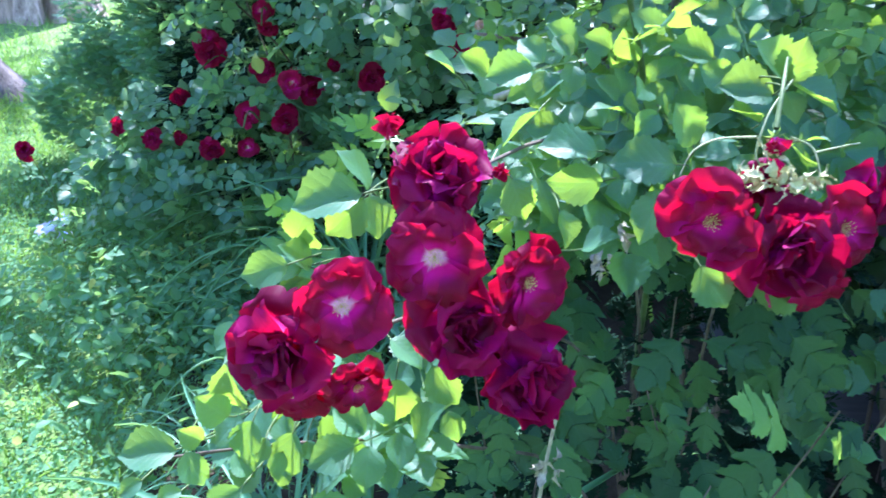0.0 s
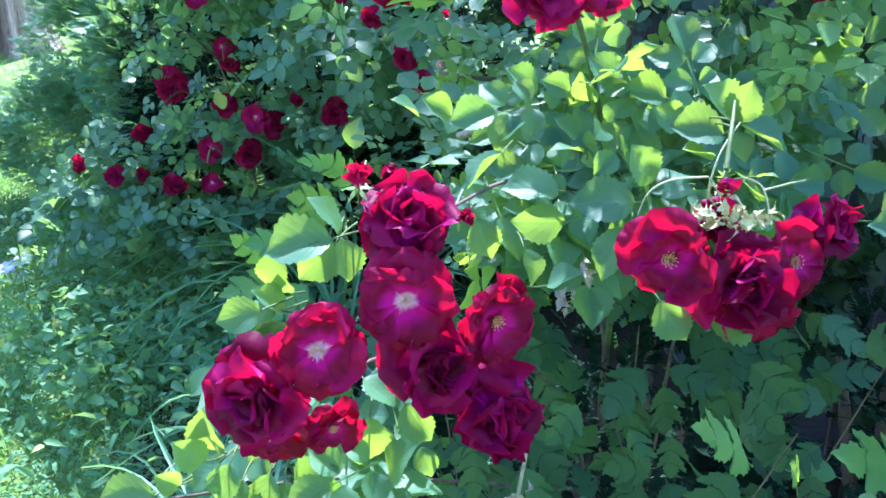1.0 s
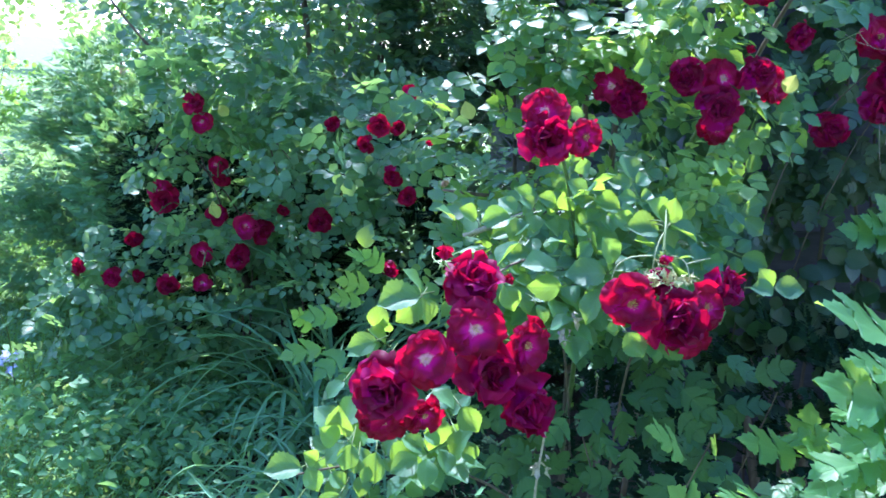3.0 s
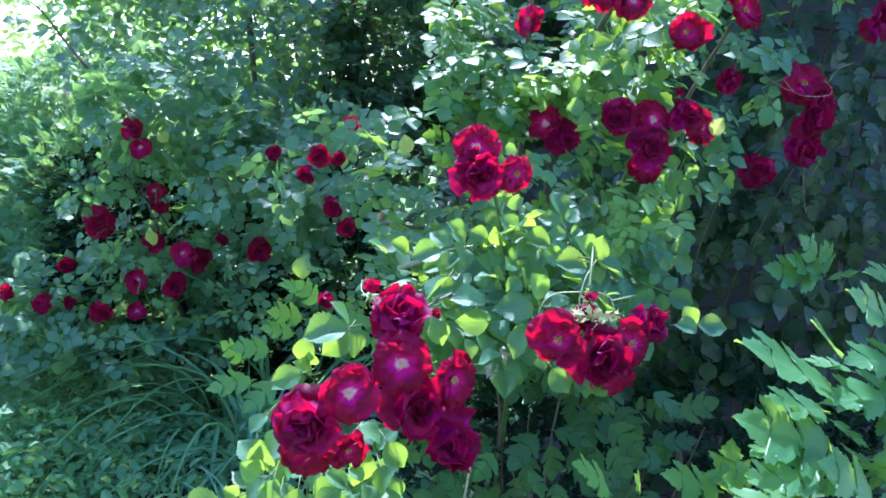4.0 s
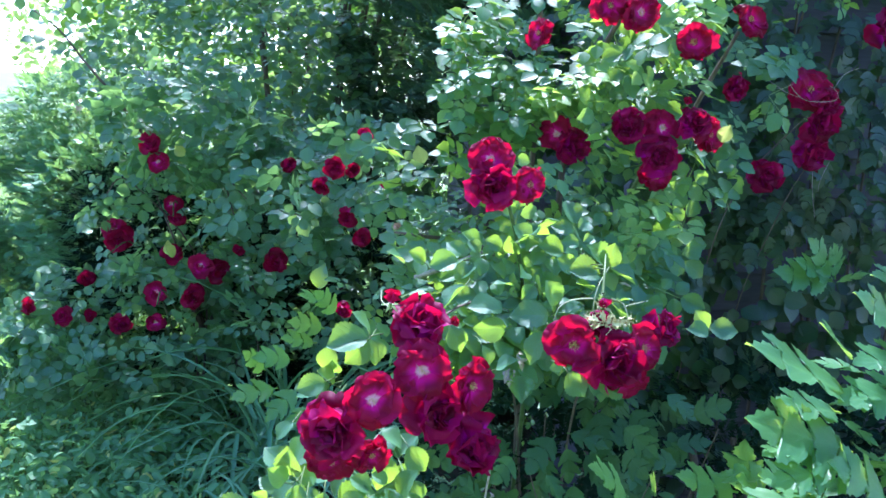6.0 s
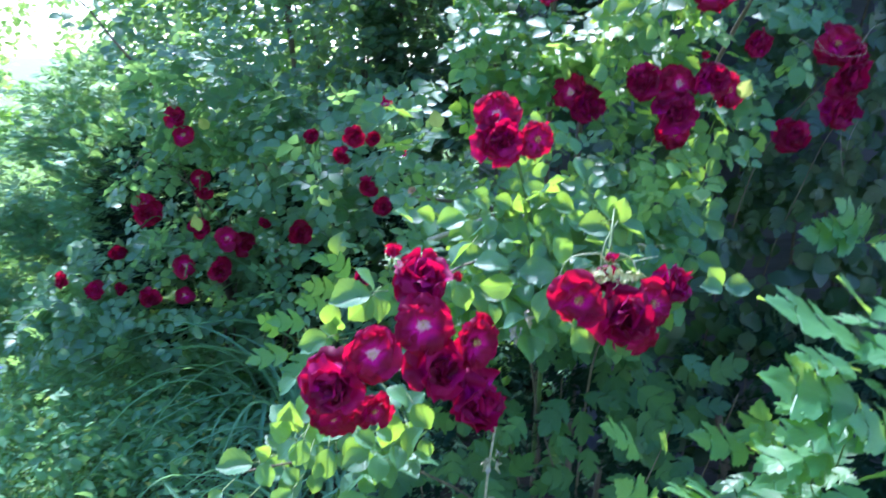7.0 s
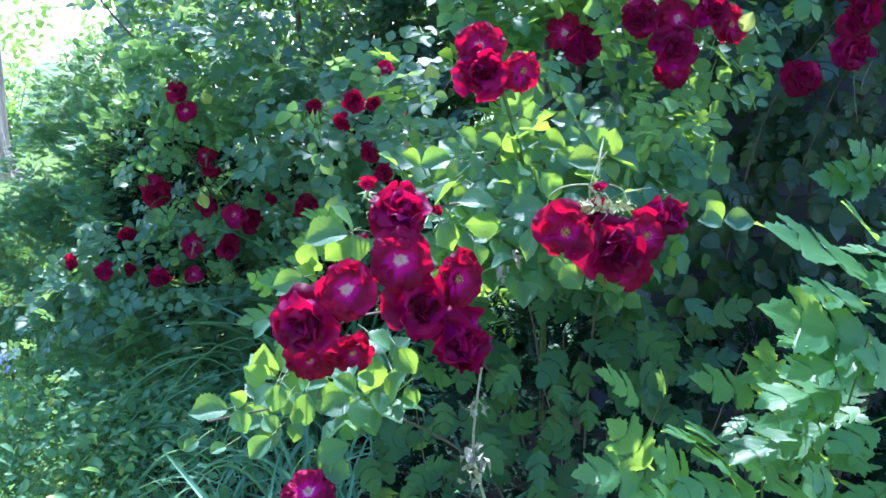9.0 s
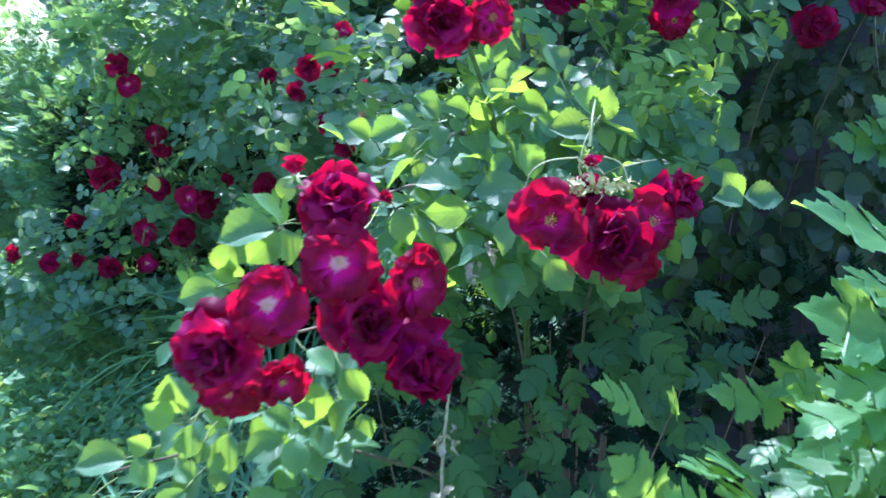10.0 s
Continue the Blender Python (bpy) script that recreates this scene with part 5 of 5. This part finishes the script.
for p, n, h in (((-0.26, 1.72, 0.02), 46, 0.48), ((-0.24, 2.15, 0.03), 44, 0.62), ((-0.44, 2.00, 0.02), 40, 0.42), ((-0.26, 2.35, 0.02), 34, 0.80), ((-0.10, 1.62, 0.03), 30, 0.56), ((-0.16, 2.55, 0.03), 34, 0.86),
                ((0.00, 0.95, 0.02), 32, 0.74), ((-0.10, 1.32, 0.02), 22, 0.50), ((0.14, 0.98, 0.02), 28, 0.70), ((-0.40, 2.5, 0.02), 34, 0.70), ((-0.30, 1.25, 0.02), 30, 0.46), ((-0.46, 1.62, 0.02), 34, 0.40)):
    daylily(p, n, h)


# ---- shrubs behind ----
def stems(plant, foot, n, reach, height, radius, material):
    for k in range(n):
        a = rng.uniform(0, 2 * math.pi)
        e = Vector((math.cos(a) * reach[0], math.sin(a) * reach[1], 0)) * rng.uniform(0.3, 1.0)
        f = Vector(foot) + e * 0.15
        attach("stem", tube((f, f + e * 0.35 + Vector((0, 0, height * 0.4)), f + e * 0.8 + Vector((0, 0, height * rng.uniform(0.8, 1.0)))), radius * rng.uniform(0.6, 1.2), material, "stem", sides=6, wobble=0.3), plant, None, "upright brown stem")


back_shrub = thing("leafy_shrub", (-0.35, 3.7, 0.0), "tall many-stemmed shrub with rounded grey-green leaves", "shrub")
P, T, S = [], [], []
for c, r, n in [((-0.55, 3.45, 1.45), (0.65, 0.40, 0.42), 2300), ((0.05, 3.55, 1.30), (0.45, 0.35, 0.5), 1300), ((-0.35, 3.6, 2.10), (0.75, 0.45, 0.45), 1400), ((-0.2, 3.5, 0.75), (0.6, 0.35, 0.4), 500), ((-1.05, 3.45, 1.75), (0.28, 0.25, 0.25), 120)]:
    P.append(cloud(n, c, r, 0.5)), T.append(leaf_turns(n, (0, -0.4, 1.0), 0.6, 0.4)), S.append(rng.uniform(0.030, 0.056, n))
attach("foliage", scatter("foliage", ROUND_FAR, np.concatenate(P), np.concatenate(T), np.concatenate(S), SHRUB_LEAF), back_shrub, None, "rounded grey-green leaves", "stuff")
arch = ((-0.769, 3.150, 1.052), (-0.850, 3.050, 1.181), (-0.941, 2.980, 1.321), (-1.046, 2.950, 1.452), (-1.135, 2.950, 1.561), (-1.224, 2.950, 1.626))
attach("branch", tube(arch, 0.008, CANE_BROWN, "branch", 0.4, 6, wobble=0.3), back_shrub, None, "dark arching branch")
along = np.concatenate([np.linspace(a, b, 9) for a, b in zip(arch[1:], arch[2:])]) + rng.normal(size=(36, 3)) * np.array([0.05, 0.05, 0.04])
attach("foliage", scatter("foliage", ROUND_FAR, along, leaf_turns(len(along), (0, -0.6, 0.8), 0.5, 0.8), rng.uniform(0.035, 0.055, len(along)), SHRUB_LEAF), back_shrub, None, "leaves along the arching branch", "stuff")
stems(back_shrub, (-0.2, 3.7, 0.0), 12, (0.7, 0.4), 2.4, 0.016, CANE_BROWN)


hedge = thing("hedge", (0.2, 6.2, 0.0), "loose sunlit leafy hedge beyond the flower bed", "hedge")
P, T, S = [], [], []
for c, r, n in [((-0.9, 6.0, 1.0), (0.8, 0.5, 0.9), 1200), ((0.3, 6.2, 1.3), (0.9, 0.5, 1.3), 1700), ((1.3, 6.2, 1.6), (0.9, 0.5, 1.6), 1300), ((-0.9, 6.4, 2.2), (0.8, 0.5, 0.9), 900), ((0.3, 6.5, 2.8), (1.0, 0.5, 0.8), 900), ((-1.5, 6.2, 1.7), (0.6, 0.4, 0.8), 900)]:
    P.append(cloud(n, c, r, 0.5)), T.append(leaf_turns(n, (0, -0.4, 1.0), 0.6, 0.4)), S.append(rng.uniform(0.07, 0.11, n))
attach("foliage", scatter("foliage", ROUND_FAR, np.concatenate(P), np.concatenate(T), np.concatenate(S), TREE_LEAF), hedge, None, "light green leaves", "stuff")
stems(hedge, (0.2, 6.2, 0.0), 9, (1.4, 0.4), 2.2, 0.018, CANE_BROWN)


def evergreen(name, label, foot, masses, sprays, size, material):
    """Soft layered foliage: flat sprays of many tiny scale leaves round short twigs."""
    plant = thing(name, foot, label, "evergreen")
    total = sum(w for *_, w in masses)
    P, T, S = [], [], []
    for c, r, w in masses:
        n = int(sprays * w / total)
        p = cloud(n, c, r, 0.7)
        out = (p - np.array(c)) / np.array(r)
        d = out * np.array([1, 1, 0.4]) + rng.normal(size=(n, 3)) * 0.35 + np.array([0, 0, 0.12])
        t = axes(d, np.tile([0, 0, 1.0], (n, 1)) + rng.normal(size=(n, 3)) * 0.3)
        for k in range(13):
            y, side = (k // 2) * 0.14, (0 if k == 12 else (1 if k % 2 else -1))
            a = np.array(Matrix.Rotation(radians(-side * 48), 3, "Z"))
            P.append(p + np.einsum("nij,j->ni", t, np.array([0, y, 0.0])) * size)
            T.append(t @ a)
            S.append(np.full(n, size * (0.52 - y * 0.35)) * rng.uniform(0.8, 1.2, n))
    attach("foliage", scatter("foliage", NEEDLE, np.concatenate(P), np.concatenate(T), np.concatenate(S), material), plant, None, "soft fine evergreen sprays", "stuff")
    stems(plant, foot, 7, (masses[0][1][0] * 0.6, masses[0][1][1] * 0.6), masses[0][0][2] + masses[0][1][2] * 0.5, 0.02, CANE_BROWN)
    return plant


evergreen("spreading_evergreen", "low spreading evergreen with soft fine blue-green foliage beside the lawn", (-1.45, 4.2, 0.0),
          [((-1.45, 4.25, 0.65), (0.60, 0.55, 0.55), 1.0), ((-1.30, 4.05, 1.05), (0.50, 0.45, 0.42), 0.7), ((-1.68, 4.1, 0.34), (0.50, 0.45, 0.30), 0.6), ((-1.1, 3.6, 0.75), (0.42, 0.4, 0.45), 0.5)], 14500, 0.056, CONIFER)
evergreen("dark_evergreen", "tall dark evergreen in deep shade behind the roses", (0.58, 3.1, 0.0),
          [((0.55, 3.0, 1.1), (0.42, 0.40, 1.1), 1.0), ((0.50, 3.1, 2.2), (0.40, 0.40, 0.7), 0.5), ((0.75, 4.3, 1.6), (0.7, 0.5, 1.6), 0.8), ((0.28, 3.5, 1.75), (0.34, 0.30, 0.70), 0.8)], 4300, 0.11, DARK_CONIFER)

# added filler: its near-black colour stands in for shade below the roses
evergreen("low_shade_filler", "near-black filler foliage standing in for shade at the foot of the house wall", (1.0, 1.45, 0.0),
          [((0.95, 1.48, 0.40), (0.42, 0.16, 0.40), 1.0), ((1.35, 1.52, 0.35), (0.35, 0.16, 0.35), 0.7), ((0.32, 1.30, 0.42), (0.36, 0.10, 0.42), 0.9)], 2300, 0.07, SHADE_FILLER)

# added filler: paints the dark gaps behind the rose bush
evergreen("rear_shade_filler", "near-black filler foliage standing in for shade behind the rose bush", (-0.5, 3.2, 0.0),
          [((-0.65, 3.25, 0.42), (0.65, 0.16, 0.42), 1.0), ((-0.10, 2.95, 0.55), (0.40, 0.18, 0.55), 0.9), ((-0.95, 3.35, 0.75), (0.30, 0.16, 0.35), 0.4)], 3600, 0.07, SHADE_FILLER)

# ---- the large tree and its crown ----
def tree_trunk(plant, x, y, radius, height, flare, sides, bark, label, lean=0.02, seams=()):
    """A furrowed trunk that spreads into roots at the ground."""
    v, f, uv = [], [], []
    for i in range(70):
        z = -0.05 + i / 69 * height
        wide = flare * (math.exp(-z / 0.22) + 0.23 * math.exp(-z / 1.2))
        for k in range(sides):
            c = 2 * math.pi * k / sides
            ridge = noise.noise(Vector((math.cos(c) * 4.5, math.sin(c) * 4.5, z * 0.55 + x))) * 0.5 + noise.noise(Vector((math.cos(c) * 11, math.sin(c) * 11, z * 1.1))) * 0.35
            r = radius + wide * (1 + 0.7 * math.sin(c * 5 + 1)) - lean * radius * z + 0.16 * radius * ridge - 0.17 * radius * max(0.0, noise.noise(Vector((math.cos(c) * 1.8, math.sin(c) * 1.8, z * 0.25 + 9))))
            for at, deep in seams:
                off = (c - at - 0.10 * noise.noise(Vector((z * 0.8, at, 0)))) / 0.09
                r -= deep * math.exp(-off * off)
            v.append((x + math.cos(c) * r, y + math.sin(c) * r, z))
            uv.append((i / 70, k / sides))
    for i in range(69):
        for k in range(sides):
            f.append((i * sides + k, i * sides + (k + 1) % sides, (i + 1) * sides + (k + 1) % sides, (i + 1) * sides + k))
    attach("trunk", mesh_of("trunk", v, f, bark, uv), plant, None, label)


tree = thing("tree", (-4.72, 9.1, 0.0), "old broad tree with thick furrowed grey bark", "tree")
tree_trunk(tree, -4.74, 9.1, 0.57, 5.2, 0.09, 160, BARK, "thick furrowed grey trunk", 0.0, ((5.26, 0.24), (4.75, 0.06), (5.65, 0.05), (3.9, 0.08)))
near_tree = thing("tree", (-3.56, 5.35, 0.0), "tree with spreading roots beside the shaded lawn", "tree")
tree_trunk(near_tree, -3.56, 5.35, 0.24, 5.6, 0.24, 80, SHADED_BARK, "trunk with spreading roots, shade put into its dark grey bark")
for k in range(4):
    e = Vector((-1.2 + 0.5 * k, 0.5 - 0.7 * k, 1.9))
    attach("limb", tube((Vector((-3.56, 5.35, 5.2)), Vector((-3.5, 5.35, 5.6)) + e * 0.4, Vector((-3.6, 5.3, 5.6)) + e), 0.12, SHADED_BARK, "limb", 0.3, 8, wobble=0.2), near_tree)
# unseen limb, added to carry the leaf masses that shade the bed
attach("limb", tube(((-4.72, 9.1, 4.4), (-3.6, 7.8, 5.6), (-2.7, 7.0, 6.0), (-1.3, 6.1, 6.2), (0.3, 4.4, 6.2)), 0.17, BARK, "limb", 0.2, 8, wobble=0.2), tree)
for k in range(9):
    a = k * 2.4
    e = Vector((math.cos(a) * 2.4, math.sin(a) * 2.0, 0))
    attach("limb", tube(((-4.72, 9.1, 4.2), Vector((-4.72, 9.1, 5.4)) + e * 0.4, Vector((-4.72, 9.1, 6.4 + (k % 3) * 0.5)) + e), 0.22, BARK, "limb", 0.25, 8, wobble=0.2), tree)


def crown(plant, masses, n, size, material, label):
    pts = np.concatenate([cloud(int(n * w), c, r, 0.4) for c, r, w in masses])
    attach("crown", scatter("crown", ROUND_FAR, pts, leaf_turns(len(pts), (0, 0, 1), 0.7, 0.5), rng.uniform(0.7, 1.3, len(pts)) * size, material), plant, None, label, "stuff")


# the small masses near z 6.2 are added unseen, to shade chosen spots
crown(tree, [((-4.3, 7.5, 6.7), (2.2, 1.5, 1.0), 0.075), ((-3.0, 6.6, 6.0), (1.4, 1.0, 0.7), 0.026), ((-6.4, 8.6, 6.0), (1.8, 2.0, 1.2), 0.10), ((-4.3, 10.2, 6.7), (2.2, 1.3, 0.8), 0.03),
             ((-0.15, 5.85, 6.2), (0.50, 0.50, 0.3), 0.008), ((-1.75, 6.0, 6.2), (0.9, 0.9, 0.4), 0.008), ((-3.1, 9.0, 6.4), (1.0, 1.0, 0.5), 0.030), ((-1.4, 7.5, 6.4), (0.8, 0.6, 0.4), 0.008), ((0.42, 4.28, 6.2), (0.30, 0.18, 0.15), 0.011), ((0.80, 4.36, 6.2), (0.14, 0.14, 0.12), 0.006), ((0.05, 4.30, 6.2), (0.26, 0.20, 0.15), 0.008), ((-0.06, 5.30, 6.2), (0.36, 0.30, 0.25), 0.008)], 9000, 0.16, TREE_LEAF, "open leafy crown added out of view")

crown(near_tree, [((-4.6, 5.2, 7.6), (1.3, 1.4, 0.9), 0.6), ((-3.0, 4.0, 7.6), (0.8, 0.9, 0.6), 0.12)], 2200, 0.15, TREE_LEAF, "open leafy crown added out of view")

# trees and hedge beyond the lawn
# the four at negative y are unseen, added to block sky light
for k, (x, y, h, w) in enumerate(((-22, 36, 10, 4.5), (-9.5, 38, 11, 5.0), (-1, 36, 10, 5.0), (8, 34, 11, 5.0), (-24, 32, 9, 4.5), (17, 30, 10, 5), (-7, -9, 9, 4.5), (0.5, -8, 9, 4.5), (8, -8, 9, 4.5), (-13, -3, 9, 4))):
    far_tree = thing("tree", (x, y, 0.0), "leafy green tree round the lawn, four of them added to block sky", "tree", "trees beyond the lawn")
    attach("trunk", tube(((x, y, -0.1), (x + 0.1, y, h * 0.35), (x, y + 0.1, h * 0.7)), 0.3, BARK, "trunk", 0.4, 10), far_tree)
    crown(far_tree, [((x, y, h * 0.62), (w, w * 0.8, h * 0.30), 0.6), ((x + w * 0.5, y - 1, h * 0.48), (w * 0.6, w * 0.5, h * 0.2), 0.4)], 1500, 0.55, TREE_LEAF, "broad leafy crown")

# low sunlit shrubs past the tree
for x, y, w, h in ((-6.4, 13.4, 0.6, 0.9), (-5.5, 12.4, 0.5, 0.7), (-7.4, 17.0, 0.9, 1.2)):
    low = thing("low_shrub", (x, y, 0.0), "low sunlit yellow-green shrub past the tree", "shrub", "low shrubs past the tree")
    p = cloud(420, (x, y, h * 0.5), (w, w * 0.7, h * 0.5), 0.6)
    attach("foliage", scatter("foliage", ROUND_FAR, p, leaf_turns(420, (0, -0.3, 1), 0.6), rng.uniform(0.06, 0.11, 420), TREE_LEAF), low, None, "light yellow-green leaves", "stuff")
    stems(low, (x, y, 0.0), 4, (w * 0.6, w * 0.4), h * 0.8, 0.012, CANE_BROWN)

# light trees past the trunk, full sun put into their pale leaf colour
for x, y, w, h in ((-9.6, 21.0, 1.9, 6.5), (-6.6, 23.0, 1.8, 6.0)):
    young = thing("tree", (x, y, 0.0), "slender tree past the lawn, full sun put into its pale leaf colour", "tree", "young trees past the lawn")
    attach("trunk", tube(((x, y, -0.1), (x + 0.1, y, h * 0.4), (x, y + 0.1, h * 0.9)), 0.09, BARK, "trunk", 0.3, 8), young)
    p = cloud(1500, (x, y, h * 0.52), (w, w * 0.7, h * 0.5), 0.4)
    attach("crown", scatter("crown", ROUND_FAR, p, leaf_turns(1500, (0, -0.1, 1), 0.7), rng.uniform(0.14, 0.24, 1500), SUNLIT_LEAF), young, None, "loose pale yellow-green crown", "stuff")

# small lavender flowers in the lawn
lavender_shape = strip_template(oval(0.6), 3)
LAVENDER = mesh_of("petal", lavender_shape[0] * 0.034, lavender_shape[2], BLUE_PETAL, lavender_shape[1])
for k in range(6):
    flower = thing("lavender_flower", (-1.55 + rng.normal() * 0.05, 2.96 + rng.normal() * 0.04, 0.0), "small pale lavender wildflower low in the lawn", "wildflower", "wildflowers")
    at = flower.matrix_basis.translation + Vector((0, -0.01, 0.10 + 0.02 * rng.normal()))
    attach("stalk", tube((flower.matrix_basis.translation, at), 0.0015, CANE_GREEN, "stalk", sides=5), flower)
    for q in range(6):
        attach("petal", LAVENDER, flower, Matrix.Translation(at) @ Matrix.Rotation(0.6, 4, "X") @ Matrix.Rotation(q * math.pi / 3 + rng.normal() * 0.1, 4, "Z") @ Matrix.Rotation(0.2, 4, "X"))
